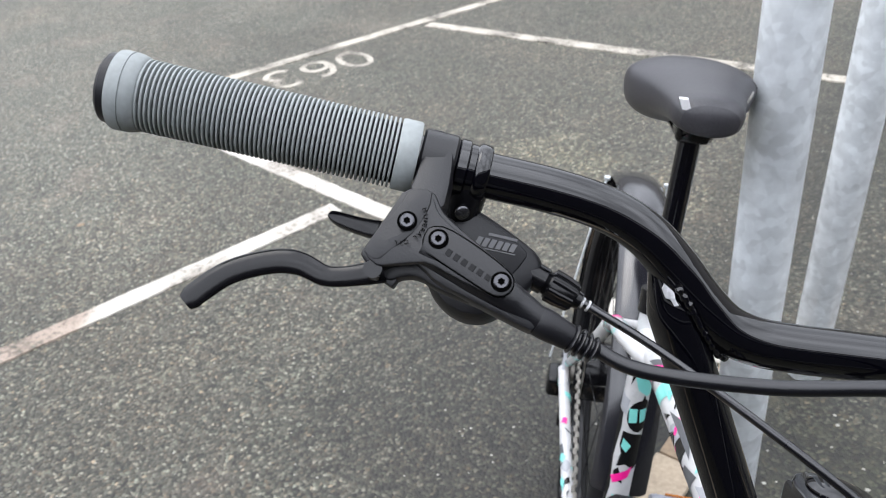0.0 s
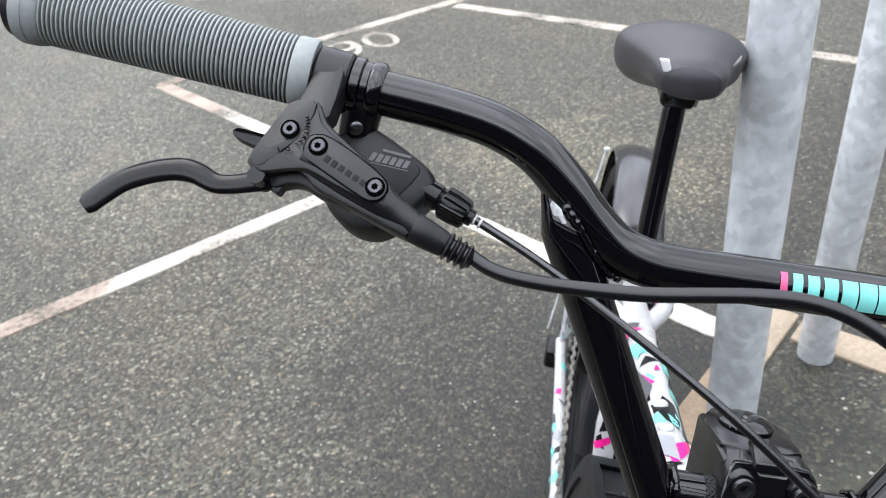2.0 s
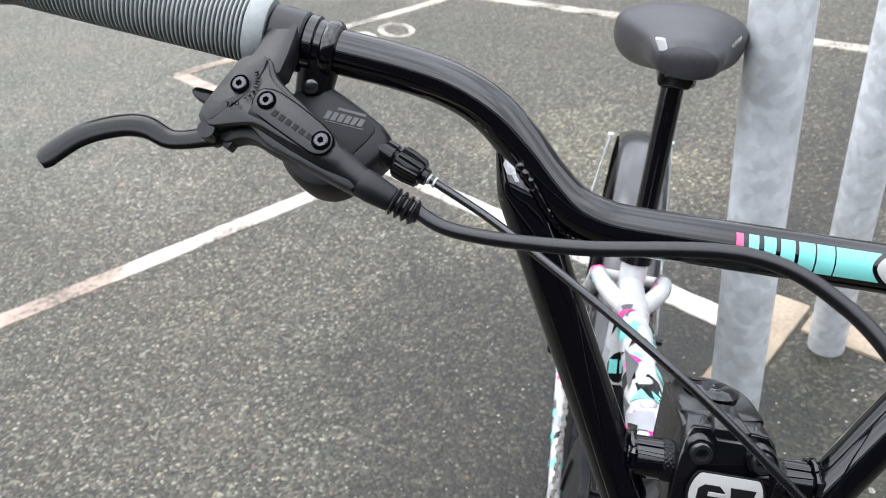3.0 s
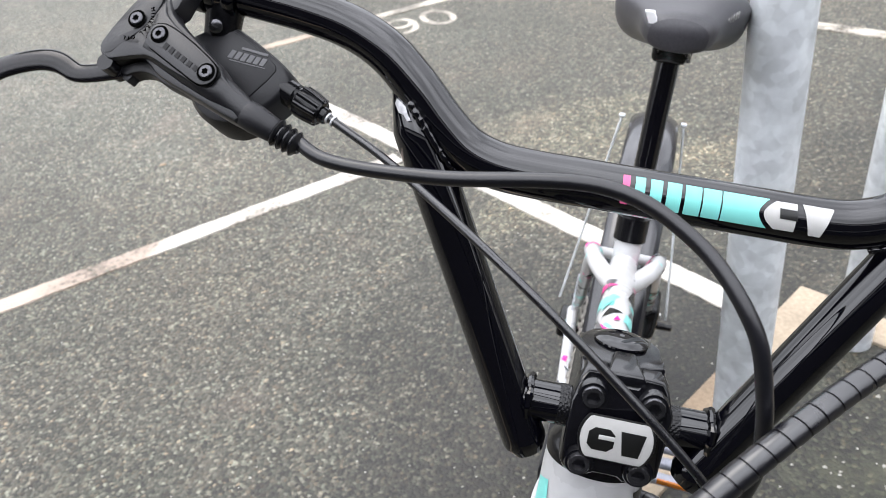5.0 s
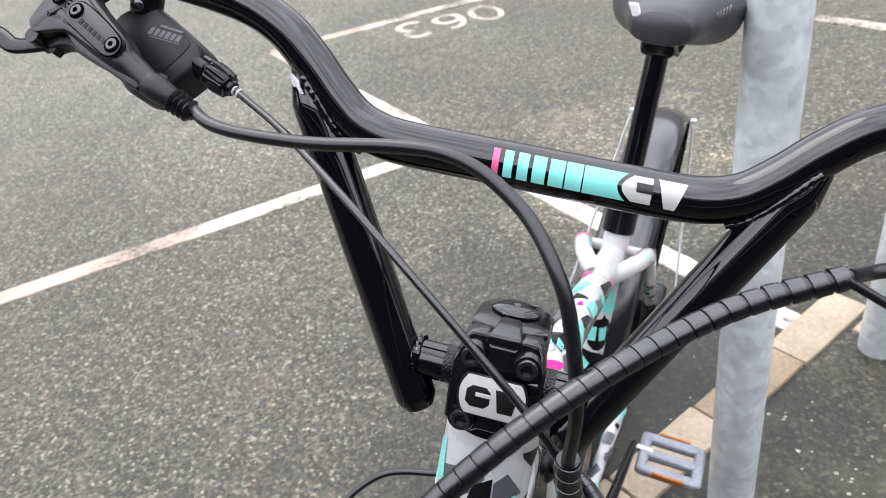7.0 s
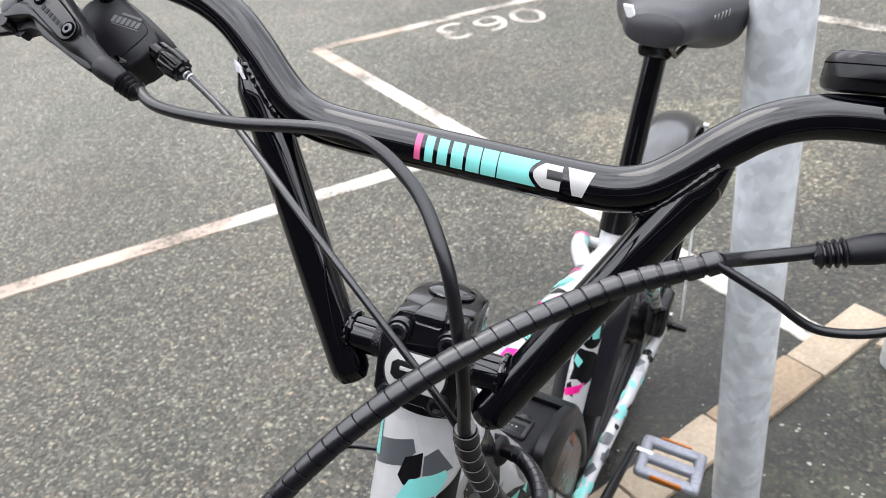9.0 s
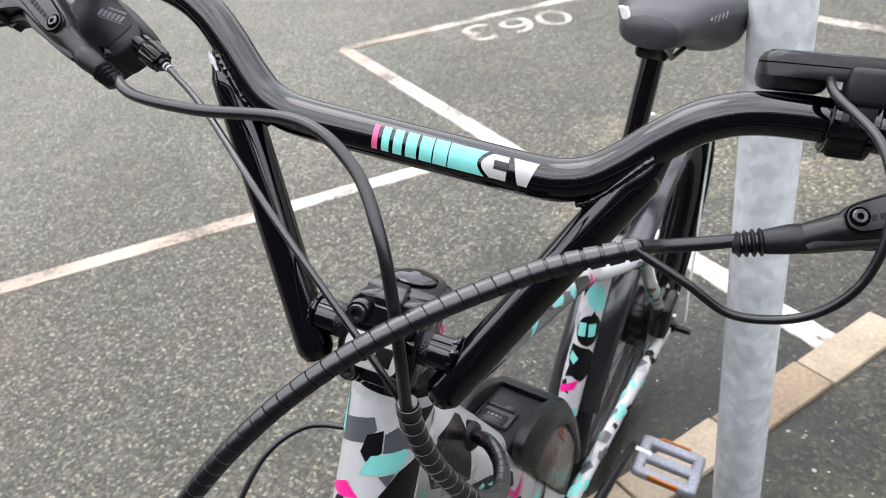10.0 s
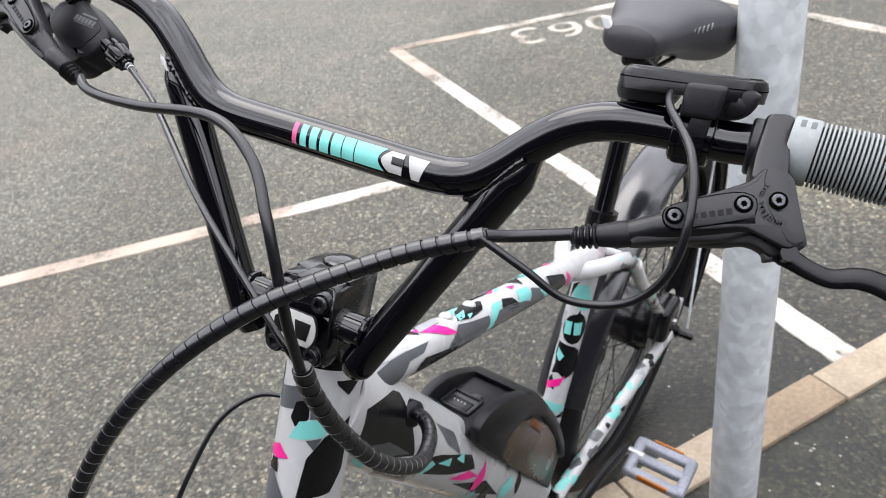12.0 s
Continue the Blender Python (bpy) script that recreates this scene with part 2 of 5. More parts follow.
def line_material(name, low, high, bare):
    """Worn white road paint: chipped down to the stone in places."""
    m = asphalt_material()
    m.name = name
    nt, ln = m.node_tree.nodes, m.node_tree.links
    b = nt["Principled BSDF"]
    src = b.inputs["Base Color"].links[0].from_socket
    co = nt.new("ShaderNodeTexCoord")
    n1 = nt.new("ShaderNodeTexNoise")
    n1.inputs["Scale"].default_value, n1.inputs["Detail"].default_value, n1.inputs["Roughness"].default_value = 55, 6, 0.65
    n2 = nt.new("ShaderNodeTexNoise")
    n2.inputs["Scale"].default_value, n2.inputs["Detail"].default_value = 4, 3
    ln.new(co.outputs["Object"], n1.inputs["Vector"]), ln.new(co.outputs["Object"], n2.inputs["Vector"])
    ad = nt.new("ShaderNodeMath")
    ad.operation = "ADD"
    ln.new(n1.outputs["Fac"], ad.inputs[0]), ln.new(n2.outputs["Fac"], ad.inputs[1])
    rp = nt.new("ShaderNodeValToRGB")
    rp.color_ramp.elements[0].position, rp.color_ramp.elements[1].position = bare, bare + 0.12
    hf = nt.new("ShaderNodeMath")
    hf.operation = "MULTIPLY"
    hf.inputs[1].default_value = 0.5
    ln.new(ad.outputs[0], hf.inputs[0])
    ln.new(hf.outputs[0], rp.inputs["Fac"])
    paint = nt.new("ShaderNodeValToRGB")
    paint.color_ramp.elements[0].position, paint.color_ramp.elements[0].color = 0.3, (*low, 1)
    paint.color_ramp.elements[1].position, paint.color_ramp.elements[1].color = 0.62, (*high, 1)
    ln.new(n2.outputs["Fac"], paint.inputs["Fac"])
    # older coat of a pinkish tint at the far end of the bay line
    sx = nt.new("ShaderNodeSeparateXYZ")
    ln.new(co.outputs["Object"], sx.inputs[0])
    old = nt.new("ShaderNodeMapRange")
    old.inputs["From Min"].default_value, old.inputs["From Max"].default_value = -1.17, -1.21
    ln.new(sx.outputs["X"], old.inputs["Value"])
    tint = nt.new("ShaderNodeMix")
    tint.data_type, tint.blend_type = "RGBA", "MULTIPLY"
    tint.inputs["B"].default_value = (0.77, 0.665, 0.61, 1)
    ln.new(old.outputs[0], tint.inputs["Factor"]), ln.new(paint.outputs[0], tint.inputs["A"])
    mx = nt.new("ShaderNodeMix")
    mx.data_type = "RGBA"
    ln.new(rp.outputs[0], mx.inputs["Factor"])
    ln.new(src, mx.inputs["A"]), ln.new(tint.outputs["Result"], mx.inputs["B"])
    ln.new(mx.outputs["Result"], b.inputs["Base Color"])
    return m


def galvanised():
    m = material("galvanised_steel", (0.63, 0.66, 0.68), 0.40, 0.2, 0.26, 28.0, 0.05, 4.0)
    nt, ln = m.node_tree.nodes, m.node_tree.links
    b = nt["Principled BSDF"]
    src = b.inputs["Base Color"].links[0].from_socket
    co = nt.new("ShaderNodeTexCoord")
    vo = nt.new("ShaderNodeTexVoronoi")
    vo.feature, vo.inputs["Smoothness"].default_value = "SMOOTH_F1", 0.35
    vo.inputs["Scale"].default_value = 64
    ns = nt.new("ShaderNodeTexNoise")
    ns.inputs["Scale"].default_value = 20
    wr = nt.new("ShaderNodeMix")
    wr.data_type, wr.blend_type = "RGBA", "ADD"
    wr.inputs["Factor"].default_value = 0.03
    ln.new(co.outputs["Object"], ns.inputs["Vector"])
    ln.new(co.outputs["Object"], wr.inputs["A"]), ln.new(ns.outputs["Color"], wr.inputs["B"])
    ln.new(wr.outputs["Result"], vo.inputs["Vector"])
    sp = nt.new("ShaderNodeSeparateColor")
    ln.new(vo.outputs["Color"], sp.inputs[0])
    rg = nt.new("ShaderNodeMapRange")
    rg.inputs["To Min"].default_value, rg.inputs["To Max"].default_value = 0.88, 1.11
    ln.new(sp.outputs["Red"], rg.inputs["Value"])
    mu = nt.new("ShaderNodeVectorMath")
    mu.operation = "SCALE"
    ln.new(src, mu.inputs[0]), ln.new(rg.outputs[0], mu.inputs["Scale"])
    ln.new(mu.outputs[0], b.inputs["Base Color"])
    return m


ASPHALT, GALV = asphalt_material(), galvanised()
ROADPAINT = line_material("worn_road_paint", (0.37, 0.33, 0.285), (0.55, 0.52, 0.465), 0.345)
FADED = line_material("faded_road_paint", (0.26, 0.23, 0.19), (0.48, 0.44, 0.37), 0.40)
STONE = material("sandstone_edging", (0.33, 0.268, 0.198), 0.85, 0, 0.34, 90, 0.5, 6)
STONE_TAN = material("brown_sandstone", (0.25, 0.187, 0.128), 0.85, 0, 0.35, 90, 0.5, 6)
PEBBLE = material("pale_grit", (0.36, 0.35, 0.31), 0.8, 0, 0.3, 200, 0.3, 20)
GLOSS = material("gloss_black_paint", (0.0010, 0.0010, 0.0024), 0.03, 0, 0, 30, 0.07, 5, spec=0.72)
SATIN = material("satin_black_alloy", (0.004, 0.004, 0.005), 0.20, 0, 0.35, 400, 0.03, 20, spec=0.36)
MATT = material("matt_black_alloy", (0.0065, 0.0065, 0.0082), 0.35, 0, 0.35, 900, 0.12, 25, spec=0.46)
MATT_DEEP = material("matt_black_plastic", (0.006, 0.006, 0.008), 0.42, 0, 0.3, 700, 0.1, 25, spec=0.38)
RUBBER = material("black_hose_rubber", (0.004, 0.004, 0.006), 0.29, 0, 0.3, 500, 0.05, 15, spec=0.62)
WRAP = material("glossy_black_spiral_plastic", (0.002, 0.002, 0.004), 0.27, 0, 0.4, 40, 0.10, 25, spec=1.0)
GRIP = material("grey_grip_rubber", (0.27, 0.292, 0.292), 0.62, 0, 0.15, 300, 0.1, 20)
GROOVE = material("grip_groove_shade", (0.012, 0.012, 0.013), 0.85, 0, 0.2, 300, 0.1, 20)
STEEL = material("bright_steel", (0.55, 0.55, 0.55), 0.3, 1.0, 0.2, 300, 0.05, 30)
BOLT = material("black_oxide_steel", (0.11, 0.11, 0.118), 0.16, 0.9, 0.3, 500, 0.05, 40)
SCREW = material("plated_screw_steel", (0.085, 0.085, 0.092), 0.27, 1.0, 0.3, 500, 0.05, 40)
HOLE = material("dark_socket", (0.002, 0.002, 0.002), 0.9, spec=0.0)
FOIL = material("torn_silver_foil", (0.60, 0.60, 0.62), 0.32, 0.15, 0.5, 500, 0.3, 90)
GREYPAINT = material("slate_grey_paint", (0.085, 0.09, 0.10), 0.3, 0, 0.1, 60, 0, 12, coat=0.3)
LIGHTGREY = material("light_grey_paint", (0.33, 0.34, 0.37), 0.3, 0, 0.1, 60, 0, 12, coat=0.3)
BLACKGLOSS = material("black_frame_paint", (0.006, 0.006, 0.007), 0.25, 0, 0.1, 60, 0, 12, spec=0.35)
HOTPINK = material("hot_pink_paint", (0.85, 0.015, 0.27), 0.3, 0, 0.1, 60, 0, 12)
STEMBLACK = material("satin_black_stem", (0.003, 0.003, 0.0045), 0.15, 0, 0.3, 300, 0.02, 20, spec=0.72)
WHITE = material("white_decal", (0.46, 0.456, 0.445), 0.3, 0, 0.1, 100, 0, 10)
LABELWHITE = material("white_sewn_label", (0.85, 0.85, 0.86), 0.5, 0, 0.05, 400, 0.1, 30)
MINT = material("mint_decal", (0.20, 0.62, 0.575), 0.3, 0, 0.1, 60, 0, 20)
PINK = material("pink_decal", (0.66, 0.11, 0.26), 0.3, 0, 0.1, 60, 0, 20)
BLACKPAINT = material("black_decal", (0.008, 0.008, 0.008), 0.3)
PALE = material("pale_grey_lettering", (0.11, 0.11, 0.115), 0.5)
ETCH = material("faint_moulded_lettering", (0.006, 0.006, 0.007), 0.5, spec=0.22)
FRAMEWHITE = material("pearl_white_paint", (0.52, 0.52, 0.525), 0.28, 0, 0.12, 60, 0, 12, coat=0.4)
TYRE = material("black_tyre_rubber", (0.007, 0.007, 0.008), 0.6, 0, 0.4, 300, 0.3, 15, spec=0.22)
GUARD = material("grey_black_mudguard_plastic", (0.012, 0.012, 0.016), 0.16, 0, 0.25, 60, 0.02, 8, spec=1.0)
SADDLE = material("charcoal_saddle_vinyl", (0.034, 0.033, 0.038), 0.42, 0, 0.35, 350, 0.15, 12)
PEDAL = material("silver_grey_pedal_alloy", (0.29, 0.30, 0.345), 0.45, 0.3, 0.25, 200, 0.2, 25)
AMBER = material("amber_reflector", (0.42, 0.13, 0.015), 0.18, 0, 0.3, 400, 0, 30)
AMBER_DIM = material("dull_brown_reflector", (0.16, 0.045, 0.012), 0.3, 0, 0.3, 400, 0, 30)
SMOKE = material("smoked_lens_plastic", (0.07, 0.05, 0.035), 0.26, 0, 0.4, 60, 0, 12)
CHAIN = material("chain_steel", (0.35, 0.33, 0.30), 0.4, 0.9, 0.3, 300, 0.1, 30)


# ---- mesh helpers ----
def mesh_of(verts, faces, smooth=True):
    me = bpy.data.meshes.new("mesh")
    me.from_pydata([tuple(v) for v in verts], [], faces)
    bm = bmesh.new()
    bm.from_mesh(me)
    bmesh.ops.recalc_face_normals(bm, faces=bm.faces)
    bm.to_mesh(me)
    bm.free()
    if smooth:
        me.polygons.foreach_set("use_smooth", [True] * len(me.polygons))
        me.set_sharp_from_angle(angle=radians(38))
    return me


def joined(*shapes):
    """One mesh's verts and faces from several."""
    vs, fs = [], []
    for v, f in shapes:
        k = len(vs)
        vs += list(v)
        fs += [tuple(i + k for i in q) for q in f]
    return vs, fs


def part(name, shape, mat, parent, label="", smooth=True):
    """One mesh object under a thing or under a part."""
    me = shape if isinstance(shape, bpy.types.Mesh) else mesh_of(*shape, smooth)
    me.name = name
    me.materials.append(mat)
    ob = new(name, me)
    if parent is not None:
        ob.parent = parent
        if parent.type == "EMPTY":
            ob.matrix_parent_inverse = Matrix.Translation(parent.location).inverted()
    if label:
        ob["label"] = label
    return ob


def smooth_line(pts, m=8):
    pts = [Vector(p) for p in pts]
    ext = [pts[0] * 2 - pts[1], *pts, pts[-1] * 2 - pts[-2]]
    out = []
    for i in range(len(pts) - 1):
        a, b, c, d = ext[i:i + 4]
        for k in range(m):
            s = k / m
            out.append(0.5 * (2 * b + (c - a) * s + (2 * a - 5 * b + 4 * c - d) * s * s + (3 * b - a - 3 * c + d) * s ** 3))
    return out + [pts[-1]]


def frames_along(line):
    """Point, tangent and two turning-free side axes along a line."""
    out, side = [], None
    for i, p in enumerate(line):
        t = (line[min(i + 1, len(line) - 1)] - line[max(i - 1, 0)]).normalized()
        if side is None:
            side = t.orthogonal().normalized()
        side = (side - t * side.dot(t)).normalized()
        out.append((p, t, side, t.cross(side)))
    return out


def tube(line, radius, seg=16, caps=True, flat=1.0, flat_axis=None):
    """A tube along a line; radius a number or a function of the way from 0 to 1; flat squeezes it along flat_axis."""
    vs, fs = [], []
    fr = frames_along(line)
    total = max(1e-9, sum((line[i + 1] - line[i]).length for i in range(len(line) - 1)))
    run = 0.0
    for i, (p, t, a, b) in enumerate(fr):
        if i:
            run += (line[i] - line[i - 1]).length
        q = radius(run / total) if callable(radius) else radius
        for k in range(seg):
            w = 2 * math.pi * k / seg
            off = a * (math.cos(w) * q) + b * (math.sin(w) * q)
            if flat_axis is not None:
                off -= flat_axis * (off.dot(flat_axis) * (1 - flat))
            vs.append(p + off)
    for i in range(len(line) - 1):
        for k in range(seg):
            j = (k + 1) % seg
            fs.append((i * seg + k, i * seg + j, (i + 1) * seg + j, (i + 1) * seg + k))
    if caps:
        fs.append(tuple(range(seg))[::-1])
        fs.append(tuple(range((len(line) - 1) * seg, len(line) * seg)))
    return vs, fs


def lathe(origin, axis, profile, seg=24, stretch=None):
    """A body of revolution: profile rows of (distance along the axis, radius)."""
    origin, axis = Vector(origin), Vector(axis).normalized()
    a = axis.orthogonal().normalized()
    b = axis.cross(a)
    if stretch is not None:
        a = Vector(stretch[0]).normalized()
        b = axis.cross(a).normalized() * stretch[1]
    vs, fs = [], []
    for d, q in profile:
        for k in range(seg):
            w = 2 * math.pi * k / seg
            vs.append(origin + axis * d + a * (math.cos(w) * q) + b * (math.sin(w) * q))
    for i in range(len(profile) - 1):
        for k in range(seg):
            j = (k + 1) % seg
            fs.append((i * seg + k, i * seg + j, (i + 1) * seg + j, (i + 1) * seg + k))
    fs.append(tuple(range(seg))[::-1])
    fs.append(tuple(range((len(profile) - 1) * seg, len(profile) * seg)))
    return vs, fs


def slab(outline, thick, place, bevel=1.0):
    """A plate with a bevelled front edge: outline rows of (a, b, h); place turns (a, b, h) into a point."""
    n = len(outline)
    area = sum(outline[i][0] * outline[(i + 1) % n][1] - outline[(i + 1) % n][0] * outline[i][1] for i in range(n))
    sgn = 1 if area > 0 else -1
    inner = []
    for i in range(n):
        p, c, q = outline[i - 1], outline[i], outline[(i + 1) % n]
        d1, d2 = Vector((c[0] - p[0], c[1] - p[1])).normalized(), Vector((q[0] - c[0], q[1] - c[1])).normalized()
        nn = (Vector((-d1.y, d1.x)) + Vector((-d2.y, d2.x))) * sgn
        nn = nn.normalized() if nn.length > 1e-6 else Vector((-d1.y, d1.x)) * sgn
        inner.append((c[0] + nn.x * bevel, c[1] + nn.y * bevel, c[2]))
    mid = [((a[0] + b[0] * 2) / 3, (a[1] + b[1] * 2) / 3, a[2] - bevel * 0.3) for a, b in zip(inner, outline)]
    rows = [inner, mid, [(a, b, h - bevel) for a, b, h in outline], [(a, b, h - thick) for a, b, h in outline]]
    vs = [place(*v) for row in rows for v in row]
    fs = []
    for k in range(len(rows) - 1):
        for i in range(n):
            j = (i + 1) % n
            fs.append((k * n + i, k * n + j, (k + 1) * n + j, (k + 1) * n + i))
    fs.append(tuple(range(n)))
    fs.append(tuple(range(3 * n, 4 * n))[::-1])
    return vs, fs


def rounded(outline, cuts=2):
    """Cuts the corners of an outline smoothly (Chaikin)."""
    for _ in range(cuts):
        out = []
        for i, a in enumerate(outline):
            b = outline[(i + 1) % len(outline)]
            out += [tuple(x * 0.78 + y * 0.22 for x, y in zip(a, b)), tuple(x * 0.22 + y * 0.78 for x, y in zip(a, b))]
        outline = out
    return outline


def block(size, place, bevel=0.002, segments=2, taper=None):
    """A bevelled box with its middle at 0, its corners moved by taper (a function of a Vector) and then laid by place."""
    bm = bmesh.new()
    bmesh.ops.create_cube(bm, size=1.0)
    for v in bm.verts:
        v.co = Vector((v.co.x * size[0], v.co.y * size[1], v.co.z * size[2]))
        if taper:
            v.co = Vector(taper(v.co))
    bmesh.ops.bevel(bm, geom=list(bm.edges), offset=bevel, segments=segments, profile=0.5, affect="EDGES")
    for v in bm.verts:
        v.co = place(*v.co)
    bm.verts.ensure_lookup_table()
    vs = [v.co.copy() for v in bm.verts]
    fs = [tuple(v.index for v in f.verts) for f in bm.faces]
    bm.free()
    return vs, fs


def ribbon(pts, width, up, lift=0.0):
    """A flat strip along points, lying across up."""
    fr = frames_along(pts)
    vs, fs = [], []
    for p, t, _, _ in fr:
        s = t.cross(up).normalized() * width / 2
        vs += [p + s + up * lift, p - s + up * lift]
    for i in range(len(pts) - 1):
        fs.append((2 * i, 2 * i + 1, 2 * i + 3, 2 * i + 2))
    return vs, fs


def lettering(name, words, size, origin, along, upward, mat, parent, extrude=0.0002, spread=1.0):
    """Words in the built-in font, set at a place with a writing direction."""
    cu = bpy.data.curves.new(name, "FONT")
    cu.body, cu.size, cu.extrude, cu.align_x, cu.align_y = words, size, extrude, "CENTER", "CENTER"
    cu.space_character = spread
    tmp = new(name, cu)
    dg = bpy.context.evaluated_depsgraph_get()
    me = bpy.data.meshes.new_from_object(tmp.evaluated_get(dg))
    bpy.data.objects.remove(tmp)
    x = Vector(along).normalized()
    z = x.cross(Vector(upward)).normalized()
    y = z.cross(x)
    me.transform(Matrix.Translation(origin) @ Matrix((x, y, z)).transposed().to_4x4())
    me.materials.clear()
    return part(name, me, mat, parent)


# ---- ground ----
def ground_sheet():
    vs, fs = [], []
    ks = [-400, -120, -40, -12, -4, 0, 4, 12, 40, 120, 400]
    for y in ks:
        for x in ks:
            vs.append(Vector((x, y, 0)))
    m = len(ks)
    for j in range(m - 1):
        for i in range(m - 1):
            fs.append((j * m + i, j * m + i + 1, (j + 1) * m + i + 1, (j + 1) * m + i))
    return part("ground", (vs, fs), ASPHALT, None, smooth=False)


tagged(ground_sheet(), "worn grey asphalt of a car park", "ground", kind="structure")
UP = Vector((0, 0, 1))


def painted_line(a, b, width, seed, lift=0.0042):
    rnd = random.Random(seed)
    a, b = Vector((*a, 0)), Vector((*b, 0))
    d = (b - a).normalized()
    s = d.cross(UP) * width / 2
    n = max(6, int((b - a).length / 0.03))
    top, rim = [], []
    for i in range(n + 1):
        p = a.lerp(b, i / n)
        for k in (1, -1):
            e = p + s * k * (1 + rnd.uniform(-0.07, 0.05)) + d * rnd.uniform(-0.004, 0.004)
            top.append(e + UP * lift)
            rim.append(e + s * k * 0.05 + UP * 0.0005)
    vs, fs = top + rim, []
    m = len(top)
    for i in range(n):
        fs.append((2 * i, 2 * i + 1, 2 * i + 3, 2 * i + 2))
        fs.append((2 * i, 2 * i + 2, m + 2 * i + 2, m + 2 * i))
        fs.append((2 * i + 1, m + 2 * i + 1, m + 2 * i + 3, 2 * i + 3))
    return vs, fs


LINES = (((-1.668, 4.115), (0.803, 1.682), 0.079, 1), ((-3.40, 0.517), (-0.40, 2.752), 0.084, 2),
         ((-1.690, 4.105), (3.2, 7.250), 0.082, 3), ((0.0, 5.08), (4.2, 1.70), 0.082, 4))
for a, b, w, sd in LINES:
    tagged(part("parking_line", painted_line(a, b, w, sd, 0.0036 + 0.0007 * sd), ROADPAINT if sd < 3 else FADED, None, smooth=False),
           "worn white painted parking bay line on asphalt", "parking line", "parking bay lines", "structure")


# bay number, painted to be read from the far side
NX, NY = Vector((-0.845, -0.535, 0)), Vector((0.535, -0.845, 0))


def digit(kind, mid):
    mid = Vector((*mid, 0.0018))
    oval = lambda cx, cy, rx, ry, a0, a1, n=26: [mid + NX * (cx + rx * math.cos(radians(a0 + (a1 - a0) * i / n))) + NY * (cy + ry * math.sin(radians(a0 + (a1 - a0) * i / n))) for i in range(n + 1)]
    if kind == "0":
        runs = [oval(0, 0, 0.080, 0.140, 0, 360)]
    elif kind == "6":
        runs = [oval(0, -0.055, 0.075, 0.080, 0, 360), oval(0.015, -0.03, 0.092, 0.165, 70, 190)]
    else:
        runs = [oval(0, 0.068, 0.068, 0.070, 150, -80), oval(0, -0.068, 0.076, 0.074, 80, -150)]
    out = ([], [])
    for k, q in enumerate(runs):
        out = joined(out, ribbon(q, 0.039, UP, 0.001 * k))
    return out


for kind, mid in (("0", (-0.455, 4.545)), ("6", (-0.655, 4.435)), ("3", (-0.850, 4.325))):
    tagged(part("bay_digit", digit(kind, mid), FADED, None, smooth=False),
           "worn white painted digit " + kind + " of a parking bay number", "bay number", "bay number digits", "structure")

# unseen walls added to close the place and shape what the gloss bar reflects
PALEWALL = material("pale_unseen_wall", (0.30, 0.29, 0.275), 0.85, 0, 0.25, 14, 0.2, 0.8)
DARKWALL = material("dark_unseen_wall", (0.020, 0.020, 0.022), 0.9, 0, 0.5, 12, 0.3, 1.5)
PALEBAND = material("pale_unseen_band", (0.55, 0.55, 0.56), 0.8, 0, 0.15, 20, 0.1, 2)
WALL_Y = -2.5
# three pale walls added out of view to brighten far ground and edge reflections
tagged(part("unseen_wall_north", block((60, 0.30, 3.6), lambda x, y, z: Vector((x, 15.0 + y, 1.8 + z)), 0.01, 1), PALEWALL, None, smooth=False),
       "plain pale unseen wall added far across the car park for reflections", "wall", kind="structure")
for nm, x0, hh in (("unseen_wall_west", -13.0, 4.2), ("unseen_wall_east", 14.0, 5.4)):
    tagged(part(nm, block((0.30, 17.0, hh), lambda x, y, z: Vector((x0 + x, 6.2 + y, hh / 2 + z)), 0.01, 1), PALEWALL, None, smooth=False),
           "plain pale unseen wall added at the side of the car park for reflections", "wall", kind="structure")
# added out of view so that black surfaces facing the camera reflect dark
tagged(part("unseen_wall_south", block((24, 0.30, 3.1), lambda x, y, z: Vector((x, WALL_Y - 0.15 + y, 1.55 + z)), 0.01, 1), DARKWALL, None, smooth=False),
       "plain dark unseen wall added behind the camera to darken reflections", "wall", kind="structure")
# pale band added out of view for a light streak on the bar
tagged(part("unseen_band_south", block((24, 0.10, 0.22), lambda x, y, z: Vector((x, WALL_Y + 0.047 + y, 2.75 + z)), 0.01, 1), PALEBAND, None, smooth=False),
       "plain pale unseen band added along the dark wall to streak reflections", "trim", kind="structure")

# ---- edging stones, posts, grit ----
KD = Vector((0.642, 0.766, 0)).normalized()
KS = Vector((KD.y, -KD.x, 0))
K0 = Vector((0.645, 1.545, 0))
edging = tagged(new("edging_kerb"), "flush beige sandstone edging stones along the asphalt", "kerb", kind="structure")
rk = random.Random(5)


def edging_run(start, ahead, side, cuts, tans):
    for k in range(len(cuts) - 1):
        ln_ = abs(cuts[k + 1] - cuts[k])
        hgt = 0.010 + rk.uniform(-0.002, 0.003)
        mid = start + ahead * ((cuts[k] + cuts[k + 1]) / 2) + side * (0.055 + rk.uniform(-0.002, 0.002)) + side * 0.014 * ((cuts[k] + cuts[k + 1]) / 2)
        q = block((ln_ - 0.0035, 0.106, 0.06), lambda x, y, z: mid + ahead * x + side * y + UP * (z + hgt - 0.03), 0.006, 2)
        part("edging_stone", q, STONE_TAN if k in tans else STONE, edging)


CORNER = K0 + KD * 0.385 + KS * 0.022
